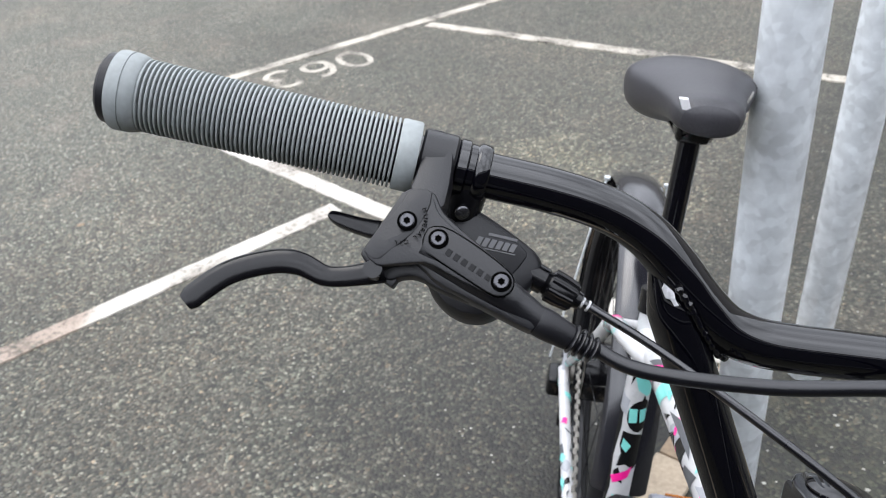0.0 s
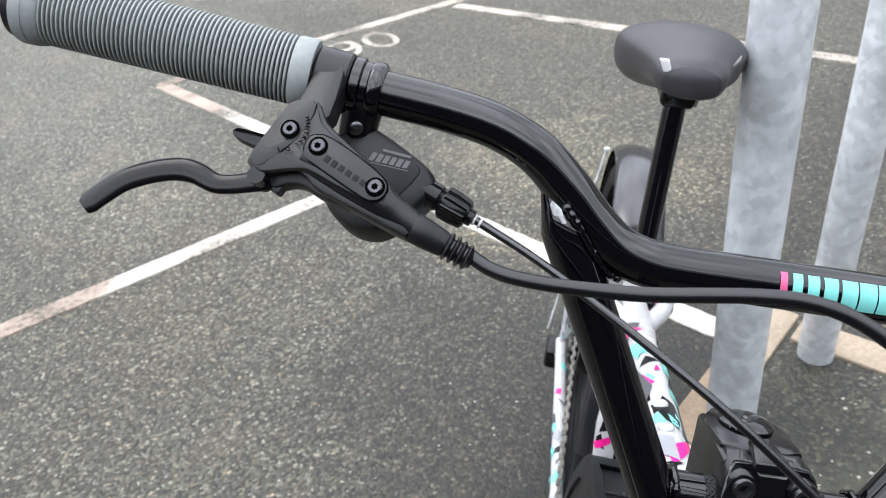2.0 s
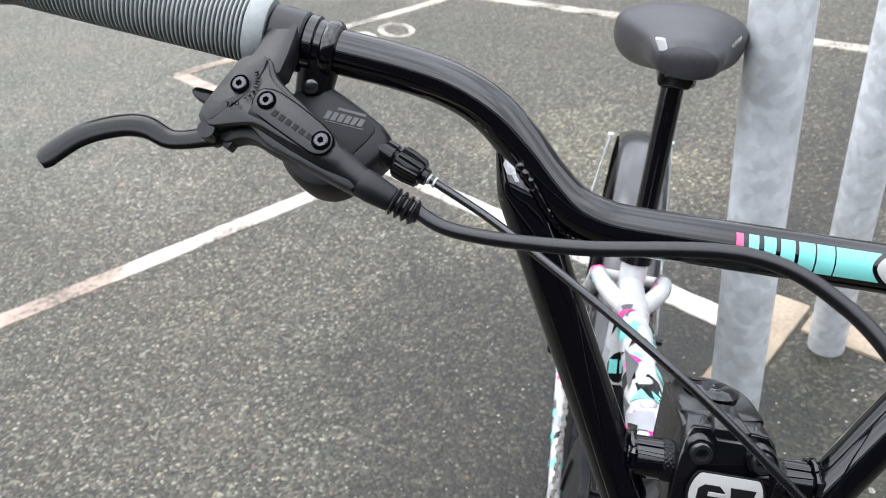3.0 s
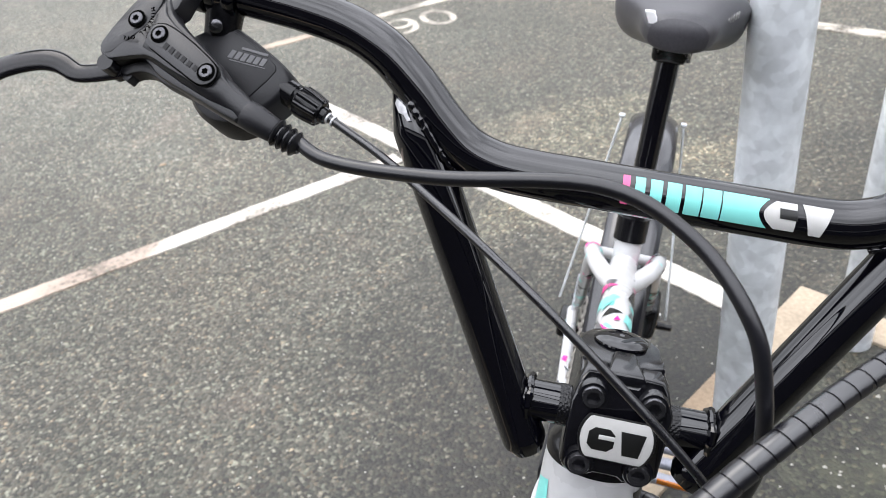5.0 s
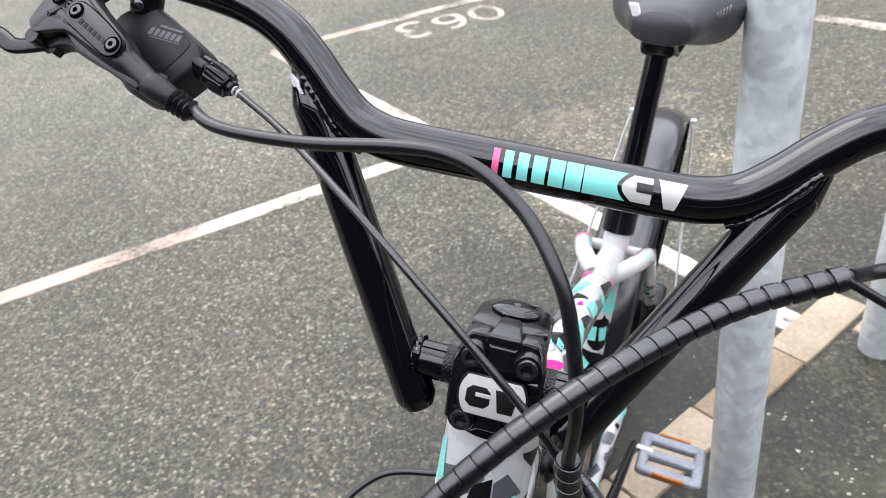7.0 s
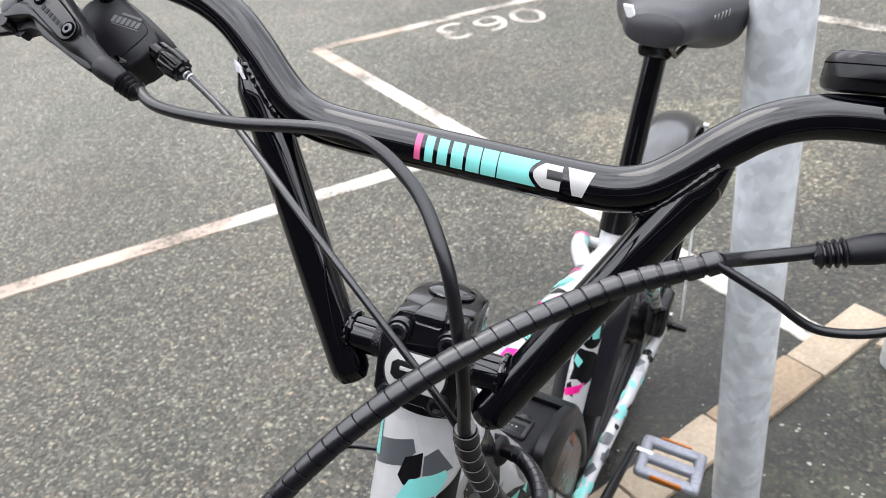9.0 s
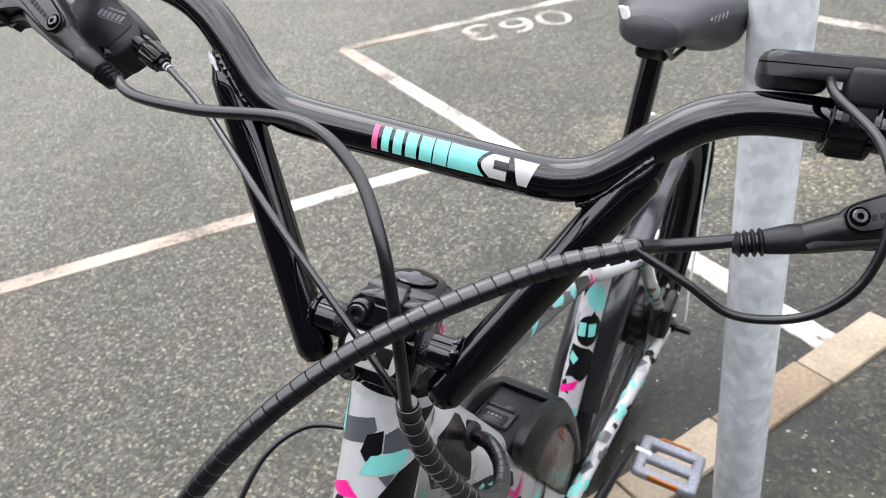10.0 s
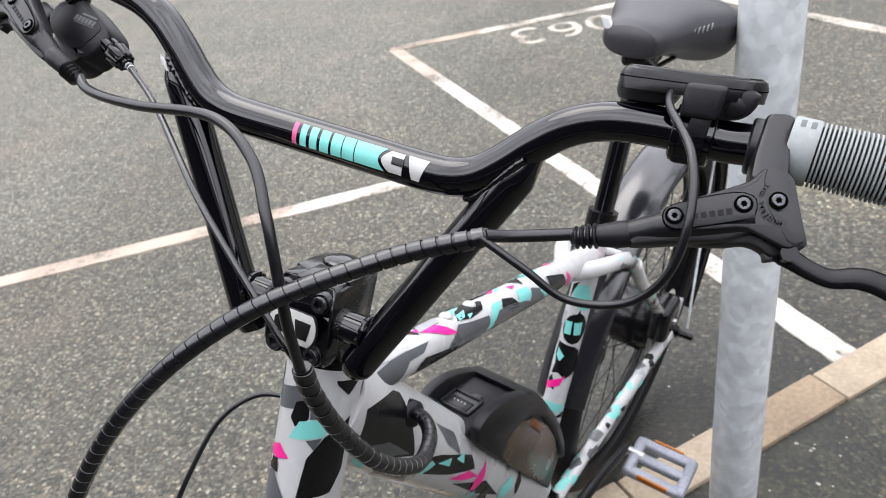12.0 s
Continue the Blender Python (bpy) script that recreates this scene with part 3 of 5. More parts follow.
edging_run(K0 + KS * 0.010, KD, KS, (0.385, 0.085, -0.215, -0.51, -0.80, -1.11, -1.40, -1.70, -2.0, -2.31, -2.6, -2.9, -3.2, -3.5, -3.8, -4.1, -4.4, -4.7, -5.0), (1, 4, 6, 11, 14))
edging_run(CORNER + KS * 0.112, KS, -KD, (0.0, 0.27, 0.58, 0.87, 1.17, 1.46, 1.77, 2.06, 2.36, 2.66, 2.97, 3.26, 3.56, 3.86, 4.17, 4.46, 4.77, 5.06, 5.36), (2, 5, 9, 12))


def post(base, radius, height, lean, label):
    prof = [(-0.05, radius), (height - 0.02, radius), (height - 0.006, radius * 0.93), (height, radius * 0.7)]
    return tagged(part("steel_post", lathe((*base, -0.008), Vector((*lean, 1)), [(0.0, radius), *prof[1:]], 40), GALV, None), label, "post", "galvanised posts")


post((0.567, 1.080), 0.0434, 1.5, (-0.001, 0.038), "spangled galvanised steel post standing in mossy asphalt")
post((0.970, 1.607), 0.0440, 1.5, (-0.010, -0.020), "second galvanised steel post further along the kerb")


def grit(name, label, count, spread, size, mat, seed):
    rnd = random.Random(seed)
    out_v, out_f = [], []
    for _ in range(count):
        x, y = spread(rnd)
        s = size * rnd.uniform(0.5, 1.4)
        rot = rnd.uniform(0, 6.28)
        k = len(out_v)
        for i in range(5):
            w = rot + i * 1.2566
            q = s * rnd.uniform(0.7, 1.2)
            out_v.append(Vector((x + math.cos(w) * q, y + math.sin(w) * q * 0.8, 0.0)))
        out_v.append(Vector((x + s * rnd.uniform(-0.3, 0.3), y, s * rnd.uniform(0.5, 0.9))))
        out_f += [(k + i, k + (i + 1) % 5, k + 5) for i in range(5)]
    return tagged(part(name, (out_v, out_f), mat, None, smooth=False), label, "grit", kind="stuff")


grit("loose_grit", "small pale loose grit scattered on asphalt", 800, lambda g: (g.uniform(-2.2, 1.8), g.uniform(0.7, 3.2)), 0.0028, PEBBLE, 8)
grit("pale_pebbles", "a few pale pebbles lying on asphalt", 26, lambda g: (g.uniform(0.55, 1.0), g.uniform(1.15, 1.45)), 0.0052, PEBBLE, 9)

tagged(part("orange_fleck", slab(rounded([(-0.016, -0.008, 0.0), (0.004, -0.012, 0.0), (0.018, -0.004, 0.0), (0.012, 0.009, 0.0), (-0.010, 0.010, 0.0)], 1), 0.002, lambda a, b, c: Vector((-1.47 + a, 2.82 + b, 0.003 + c)), 0.0006), STONE_TAN, None),
       "small faded orange stone chip on asphalt", "stone chip", kind="structure")

# ---- bicycle ----
bike = tagged(new("bicycle"), "electric bicycle with black bar and camouflage-painted frame leaning beside steel posts", "bicycle")
bike.location = FR(0, 0.42, 0).xy.to_3d()

# handlebar
MID_BAR = [(0.0, 0.004, 0.1245), (0.04, 0.004, 0.1245), (0.07, 0.004, 0.1246)]
LEFT_BAR = [(0.089, 0.004, 0.1262), (0.105, 0.004, 0.1320), (0.1195, 0.004, 0.1438), (0.135, 0.004, 0.1596), (0.152, 0.0035, 0.1736), (0.173, 0.002, 0.1828), (0.200, 0.0005, 0.1880), (0.235, -0.001, 0.1916), (0.268, -0.001, 0.1955), (0.408, 0.006, 0.2102)]
RIGHT_BAR = [(0.089, 0.004, 0.1264), (0.105, 0.004, 0.1324), (0.1195, 0.004, 0.1442), (0.135, 0.004, 0.1600), (0.152, 0.0035, 0.1738), (0.173, 0.002, 0.1826), (0.200, 0.0005, 0.1864), (0.235, -0.001, 0.1872), (0.268, -0.001, 0.1897), (0.408, 0.006, 0.1945)]


def bar_at(sd, x):
    """A point on the middle line of the bar's arm."""
    row = LEFT_BAR if sd < 0 else RIGHT_BAR
    for p, q in zip(row, row[1:]):
        if x <= q[0]:
            f = (x - p[0]) / (q[0] - p[0])
            return ST(sd * x, p[1] + (q[1] - p[1]) * f, p[2] + (q[2] - p[2]) * f)


def bar_radius(f):
    x = abs(f - 0.5) * 2
    return 0.0125 if x < 0.22 else 0.0125 - 0.0012 * min(1.0, (x - 0.22) / 0.2)


bar_line = smooth_line([ST(-x, n, u) for x, n, u in (MID_BAR + LEFT_BAR)[::-1]] + [ST(*p) for p in (MID_BAR + RIGHT_BAR)[1:]], 7)
bar = part("handlebar", tube(bar_line, bar_radius, 32), GLOSS, bike, "gloss black steel riser handlebar")
for sd in (-1, 1):
    foot, top = ST(sd * 0.0435, 0.001, -0.031), ST(-0.1460 if sd < 0 else 0.1425, 0.004, 0.1655)
    lg = [foot.lerp(top, (i / 40) ** 1.4) for i in range(41)]
    part("riser_leg", tube(lg, lambda f: 0.0126 * min(1.0, 0.70 + 10.0 * f, 1.0 - 1.6 * max(0.0, f - 0.86) / 0.28), 32), GLOSS, bar)
    rw = random.Random(11 + sd)
    ring = [ST(sd * (0.0490 + rw.uniform(-0.0005, 0.0005)), 0.0122 * math.cos(i * 0.2618), 0.0122 * math.sin(i * 0.2618)) for i in range(25)]
    part("weld_bead", tube(ring, lambda f: 0.0021 + 0.0006 * math.sin(f * 90), 8), GLOSS, bar)
    # long lumpy bead where leg and bar meet
    seam = smooth_line([ST(sd * x, n, u) for x, n, u in ((0.1345, 0.0158, 0.1510), (0.1270, 0.0156, 0.1425), (0.1160, 0.0128, 0.1285), (0.1065, 0.0085, 0.1190), (0.0995, 0.0040, 0.1150))], 10)
    seam = [p + Vector([rw.uniform(-0.00025, 0.00025) for _ in range(3)]) for p in seam]
    part("weld_bead", tube(seam, lambda f: 0.0021 + 0.00035 * math.sin(f * 75), 10), GLOSS, bar)
part("clamp_tube", tube([ST(-0.052, 0, 0), ST(-0.025, 0, 0), ST(0.025, 0, 0), ST(0.052, 0, 0)], 0.0114, 28), GLOSS, bar)
for sd in (-1, 1):
    vs, fs = [], []
    for j in range(9):
        for k in range(96):
            w = 2 * math.pi * k / 96
            q = 0.0114 + 0.00018 * (1 if (k // 2 + j // 2) % 2 else 0)
            vs.append(ST(sd * (0.0270 + 0.0007 * j), q * math.cos(w), q * math.sin(w)))
    for j in range(8):
        for k in range(96):
            m_ = (k + 1) % 96
            fs.append((j * 96 + k, j * 96 + m_, (j + 1) * 96 + m_, (j + 1) * 96 + k))
    part("knurled_band", (vs, fs), SATIN, bar, smooth=False)
# torn silver sticker by the weld
def crotch_height(x, u):
    """Front surface of leg and bar beside their joint."""
    out = 0.0
    for (ax, au), (bx, bu), n, q in (((0.0435, -0.031), (0.1460, 0.1665), 0.0034, 0.0124), ((0.1195, 0.1438), (0.152, 0.1736), 0.004, 0.0121)):
        d = abs((bx - ax) * (u - au) - (bu - au) * (x - ax)) / math.hypot(bx - ax, bu - au)
        out = max(out, n + math.sqrt(max(0.0, q * q - d * d)))
    return out


for cx, cz, sc in ((-0.1375, 0.1468, 0.95), (-0.1245, 0.1390, 0.60)):
    flake = [(-0.0042, -0.0040), (0.0015, -0.0046), (0.0028, -0.0010), (0.0052, 0.0012), (0.0030, 0.0042), (0.0004, 0.0022), (-0.0020, 0.0046), (-0.0048, 0.0008)]
    rows = []
    for lift, f in ((0.0010, 0.0), (0.0010, 0.5), (0.0009, 0.96), (0.0001, 1.0)):
        for a, b in flake:
            x, u = cx + a * sc * f, cz - (b * 0.7 + a * 0.75) * sc * f
            rows.append(ST(x, crotch_height(-x, u) + lift, u))
    fs = [(k * 8 + i, k * 8 + (i + 1) % 8, (k + 1) * 8 + (i + 1) % 8, (k + 1) * 8 + i) for k in range(3) for i in range(8)]
    part("sticker_remnant", (rows, fs), FOIL, bar, "torn silver sticker remnant", smooth=False)


# decal on the crossbar: bands that follow the tube
def bar_patch(x0, x1, a0, a1, lean=0.0, lift=0.00025, rows=8, cols=6, edge=None):
    vs, fs = [], []
    for j in range(rows + 1):
        g = j / rows
        ang = radians(a0 + (a1 - a0) * g)
        for i in range(cols + 1):
            xa, xb = (x0, x1) if edge is None else edge(g)
            x = xa + (xb - xa) * i / cols + lean * (g - 0.5)
            q = 0.0125 + lift
            vs.append(ST(x, 0.004 + q * math.cos(ang), 0.1245 + q * math.sin(ang)))
    m = cols + 1
    for j in range(rows):
        for i in range(cols):
            fs.append((j * m + i, j * m + i + 1, (j + 1) * m + i + 1, (j + 1) * m + i))
    return vs, fs


LEAN = -0.0006
for x0, x1, mat, nm in ((-0.0244, -0.0208, PINK, "pink_stripe"), (-0.0182, -0.0133, MINT, "mint_stripe"), (-0.0108, -0.0050, MINT, "mint_stripe"),
                        (-0.0028, 0.0042, MINT, "mint_stripe"), (0.0060, 0.0138, MINT, "mint_stripe"), (0.0146, 0.0232, MINT, "mint_stripe")):
    part(nm, bar_patch(x0, x1, -24, 44, LEAN), mat, bar)
part("mint_stripe", bar_patch(0.0239, 0.0470, -24, 44, LEAN, edge=lambda g: (0.0239, 0.0460 - 0.0048 * math.sin(g * math.pi))), MINT, bar)
# maker's mark as plain shapes
part("brand_mark", bar_patch(0.0440, 0.0590, -22, 42, LEAN, edge=lambda g: (0.0492 - 0.0058 * math.sin(g * math.pi), 0.0588)), WHITE, bar, "white maker's mark as a plain block")
part("brand_mark", bar_patch(0.0508, 0.0592, 4, 26, LEAN, lift=0.0005), BLACKPAINT, bar)
part("brand_mark", bar_patch(0.0610, 0.0760, -24, 44, LEAN, edge=lambda g: (0.0658 - 0.0046 * g, 0.0712 + 0.0046 * g)), WHITE, bar)


# grips
def mesh_grid(place, rows=4, cols=3):
    """A small curved sheet: place turns (u, v) from 0 to 1 into a point."""
    m = cols + 1
    return ([place(i / cols, j / rows) for j in range(rows + 1) for i in range(m)],
            [(j * m + i, j * m + i + 1, (j + 1) * m + i + 1, (j + 1) * m + i) for j in range(rows) for i in range(cols)])


def grip(sd):
    org = bar_at(sd, 0.2665) + U_AX * (0.0022 if sd > 0 else 0)
    ax = (bar_at(sd, 0.408) - org).normalized()
    d, n = (0.0100, 55) if sd < 0 else (0.0135, 54)
    prof = [(0.0, 0.0120), (0.0, 0.0152), (0.001, 0.0158), (d - 0.001, 0.0158), (d, 0.0152)]
    step = (0.1300 - d) / n
    for i in range(n):
        g = d + i * step
        prof += [(g, 0.0130), (g + step * 0.40, 0.0130), (g + step * 0.42, 0.0150), (g + step * 0.50, 0.0155), (g + step * 0.84, 0.0155), (g + step * 0.97, 0.0150)]
    prof += [(0.1300, 0.0152), (0.1312, 0.0162), (0.1340, 0.0168), (0.1362, 0.0170), (0.1363, 0.0166), (0.1368, 0.0166), (0.1369, 0.0170), (0.1410, 0.0171), (0.1428, 0.0166), (0.1435, 0.0155), (0.1438, 0.012)]
    prof = [(d, q * 1.10) for d, q in prof]
    body = part("grip", lathe(org, ax, prof, 48), GRIP, bike, "grey ribbed rubber handlebar grip")
    # dark sleeve at the groove bottoms paints the shade between the ribs
    part("groove_shade", lathe(org, ax, [(0.0099, 0.0144), (0.0100, 0.0146), (0.1299, 0.0146), (0.1300, 0.0144)], 48), GROOVE, body)
    if sd > 0:
        out_ = (N_AX - ax * N_AX.dot(ax)).normalized()
        rise = ax.cross(out_) * (1 if ax.cross(out_).z > 0 else -1)
        for s0 in (0.0045, 0.0095):
            part("brand_mark", mesh_grid(lambda u, v: org + ax * (s0 - 0.0013 + 0.0026 * u) + (out_ * math.cos(0.85 + 0.35 * v) + rise * math.sin(0.85 + 0.35 * v)) * 0.01755), PALE, body)
    part("end_plug", lathe(org, ax, [(0.1436, 0.0168), (0.147, 0.0163), (0.1485, 0.0146), (0.149, 0.0)], 36), MATT_DEEP, body, "black plastic bar end plug")
    return org, ax


grip(-1), grip(1)


# brakes: a body with an arm to its clamp, cover, blade, three screws, hose fitting
BODY = [(-9.4, -14.3, -5), (0.2, -19.7, -5), (9.4, -13.3, -3.5), (15.7, -11.6, -2.5), (32.1, -9.3, -2.5), (49.8, -6.9, -2.5), (56.8, -2.9, -3.5), (71.5, -2.2, -8), (72.1, 9.2, -8), (65.6, 10.6, -6),
        (46.8, 12.8, -4.5), (25.5, 15.2, -4.5), (15.9, 13.0, -4.5), (9.4, 12.6, -4.5), (1.3, 23.5, -4.5), (-1.0, 25.8, -5), (-9.7, 23.4, -4.5), (-10.9, 20.7, -4.5), (-9.6, 6.9, -4.5), (-8.9, -5.0, -4.5)]
ARM = [(-9.4, -12.5, -5.5), (-13.0, -24.4, -10), (-18.3, -35.9, -15), (-23.0, -46.0, -18.5), (-19.5, -49.6, -19.5), (-12.0, -51.2, -19.5), (-8.4, -49.4, -17.5), (-4.2, -42.0, -14), (0.5, -33.7, -11), (4.6, -26.0, -8.5), (9.6, -14.0, -5.5), (2.0, -10.0, -5)]
FACET = [(-8.3, -14.2, -3.2), (0.2, -18.8, -3.2), (4.4, -10.6, -1.6), (5.8, 0.7, -0.6), (2.4, 12.0, -0.6), (-1.2, 22.6, -1.2), (-9.6, 20.9, -2.0), (-8.4, 7.5, -1.8), (-7.6, -4.2, -2.4)]
COVER = [(-10.8, -12.6, -4), (-1, -19.5, -5.5), (3.2, -15.5, -4), (8.6, -11, -1.5), (16, -9, 0), (33.5, -7.2, 0), (50.5, -6, 0), (54, -3, 0), (54.3, 1.5, 0), (53, 5.4, 0), (48.3, 7.3, 0), (32, 9.3, 0), (18, 10.2, 0),
         (11.7, 14.8, 0), (6, 19.4, -0.5), (0.4, 23.4, -1.5), (-5, 22.8, -2), (-9.6, 20.8, -2.4), (-9.4, 10.6, -1.5), (-9.8, -1, -2)]


def screw(place):
    """A small round head with a recessed star socket."""
    n = 20
    vs, fs = [], []
    for d, q in ((-0.4, 3.3), (0.8, 3.3), (1.2, 2.8), (1.2, 1.5)):
        for k in range(n):
            w = 2 * math.pi * k / n
            f = 1.0 if q != 1.5 else 1.0 + 0.16 * math.cos(6 * w)
            vs.append(place(q * f * math.cos(w), q * f * math.sin(w), d))
    for k in range(n):
        w = 2 * math.pi * k / n
        vs.append(place(1.25 * math.cos(w), 1.25 * math.sin(w), -0.5))
    for i in range(4):
        for k in range(n):
            j = (k + 1) % n
            fs.append((i * n + k, i * n + j, (i + 1) * n + j, (i + 1) * n + k))
    fs.append(tuple(range(4 * n, 5 * n)))
    return vs, fs


def brake(sd):
    K = lambda a, b, h: BK(a, b, h, sd)
    body = part("brake_lever", slab(rounded(BODY, 1), 11.0, K, 2.0), MATT, bike, "matt black hydraulic brake lever body")
    part("clamp_arm", slab(rounded(ARM, 1), 12.0, K, 2.6), MATT, body)
    part("facet", slab(rounded(FACET, 1), 3.0, K, 0.7), MATT, body)
    # thick master cylinder behind the cover
    cyl = [K(12, 4, -8), K(20, 3.6, -8), K(50, 2.6, -9), K(60, 2.4, -11), K(72, 2.7, -13)]
    part("master_cylinder", tube(smooth_line(cyl, 5), lambda f: 0.0088 - 0.0028 * max(0, f - 0.45) / 0.55, 24), MATT, body)
    part("cover", slab(rounded(COVER, 1), 3.0, K, 0.9), MATT, body)
    inner = rounded([(10.2, 1.7, 0.7), (10.0, -3.4, 0.7), (16.3, -7.0, 0.7), (32.1, -7.2, 0.7), (47.0, -5.9, 0.7), (52.4, -4.4, 0.7), (54.6, -0.6, 0.7), (54.0, 3.6, 0.7), (50.6, 6.4, 0.7), (46, 7.0, 0.7), (18.1, 7.0, 0.7), (12.8, 6.4, 0.7)], 1)
    part("cover_seam", slab([(31 + (a - 31) * 1.024, 0.2 + (b - 0.2) * 1.08, 0.14) for a, b, _ in inner], 0.3, K, 0.05), HOLE, body)
    part("cover_plate", slab(inner, 1.2, K, 0.35), MATT, body)
    for a, b, h in ((0, 0, 0.0), (16.2, -0.7, 0.8), (49.1, 0, 0.8)):
        sc = part("screw", screw(lambda x, y, d: K(a + x, b + y, h + d)), SCREW, body, "plated torx screw with a dark star socket")
        star = [(a + 1.15 * (1 + 0.16 * math.cos(6 * w)) * math.cos(w), b + 1.15 * (1 + 0.16 * math.cos(6 * w)) * math.sin(w), h + 0.6) for w in [i * 0.2618 for i in range(24)]]
        part("socket", slab(star, 0.3, K, 0.04), HOLE, sc, smooth=False)
        part("screw_seat", lathe(K(a, b, h - 0.2), K(a, b, h + 1) - K(a, b, h), [(0, 0.0040), (0.0003, 0.0045), (0.0004, 0.0045), (0.0005, 0.0040)], 24), HOLE, body)
    # clamp round the bar beside the grip
    c0, c1 = bar_at(sd, 0.2480), bar_at(sd, 0.2625)
    part("clamp", lathe(c0, c1 - c0, [(0, 0.0125), (0.0, 0.0142), (0.0012, 0.0152), (0.0162, 0.0152), (0.0174, 0.0142), (0.0174, 0.0125)], 36), MATT, body)
    # blade
    blade = [(2, 22, -12), (-4.5, 28, -13), (-12.5, 34.6, -14), (-20.5, 39.2, -14.5), (-31.5, 40.6, -14.5), (-40.4, 44.4, -14.5), (-50.2, 53, -14.5), (-58.4, 63.6, -14.5), (-63.4, 76, -14.5), (-65.8, 84.6, -14.5)]
    wid = lambda f: 0.0058 - 0.0010 * math.sin(min(1, f * 2.2) * math.pi) if f < 0.97 else 0.0058 - 0.05 * (f - 0.97)
    line = smooth_line([K(*p) for p in blade], 5)
    nrm = (K(0, 0, 1) - K(0, 0, 0)).normalized()
    part("blade", tube(line, wid, 22, flat=0.45, flat_axis=nrm), SATIN, body, "satin black alloy brake blade")
    part("pivot", tube([K(-1, 25.5, -3), K(-1, 25.5, -17)], 0.0042, 18), SATIN, body)
    part("underside", slab(rounded([(-4, 12, -10), (-2, 23.5, -10), (6, 26.0, -10), (11, 19.5, -10), (17, 16.5, -10), (27, 16.4, -10), (48, 12, -10), (30, 4, -10), (5, 2, -10)], 1), 9.0, K, 1.6), MATT_DEEP, body)
    part("reach_stop", block((9, 4.5, 7), lambda x, y, z: K(4.5 + x, 24.5 + y, -15 + z), 0.8, 2), MATT_DEEP, body)
    # hose fitting and ribbed boot
    f0, f1 = K(70, 3.0, -13), K(99, -0.4, -19)
    ax = (f1 - f0).normalized()
    part("hose_fitting", lathe(f0, ax, [(0, 0.0066), (0.001, 0.0070), (0.006, 0.0070), (0.015, 0.0060), (0.0165, 0.0056)], 24), MATT_DEEP, body)
    boot = [(0.0160, 0.0058)]
    for i in range(4):
        boot += [(0.0165 + i * 0.0033, 0.0046), (0.0170 + i * 0.0033, 0.0064 - 0.0002 * i), (0.0177 + i * 0.0033, 0.0070 - 0.0002 * i), (0.0184 + i * 0.0033, 0.0064 - 0.0002 * i), (0.0191 + i * 0.0033, 0.0046)]
    part("rubber_boot", lathe(f0, ax, boot + [(0.0305, 0.0038)], 24), RUBBER, body)
    # moulded words: legible ones lettered along the edge, maker's name as raised bars
    word = "MINERAL OIL"
    for i, ch in enumerate(word):
        if ch == " ":
            continue
        g = i / (len(word) - 1)
        g = g if sd < 0 else 1 - g
        w = radians(-52 + 117 * g)
        cx, cy = -3.2 + 11.0 * math.cos(w), 0.6 + 11.2 * math.sin(w)
        tx, ty = -math.sin(w), math.cos(w)
        along = (K(cx + tx, cy + ty, 0) - K(cx, cy, 0)) * (1 if sd < 0 else -1)
        outw = K(cx + ty, cy - tx, 0) - K(cx, cy, 0)
        lettering("lettering", ch, 0.0028, K(cx, cy, 0.12), along, outw, HOLE, body)
    for i in range(6):
        part("brand_mark", slab([(22 + i * 4.0, 0.2, 0.95), (24.6 + i * 4.0, 0.3, 0.95), (24.6 + i * 4.0, 3.5 - 0.1 * i, 0.95), (22 + i * 4.0, 3.4 - 0.1 * i, 0.95)], 0.4, K, 0.15), ETCH, body, smooth=False)
    return body


brake(-1), brake(1)


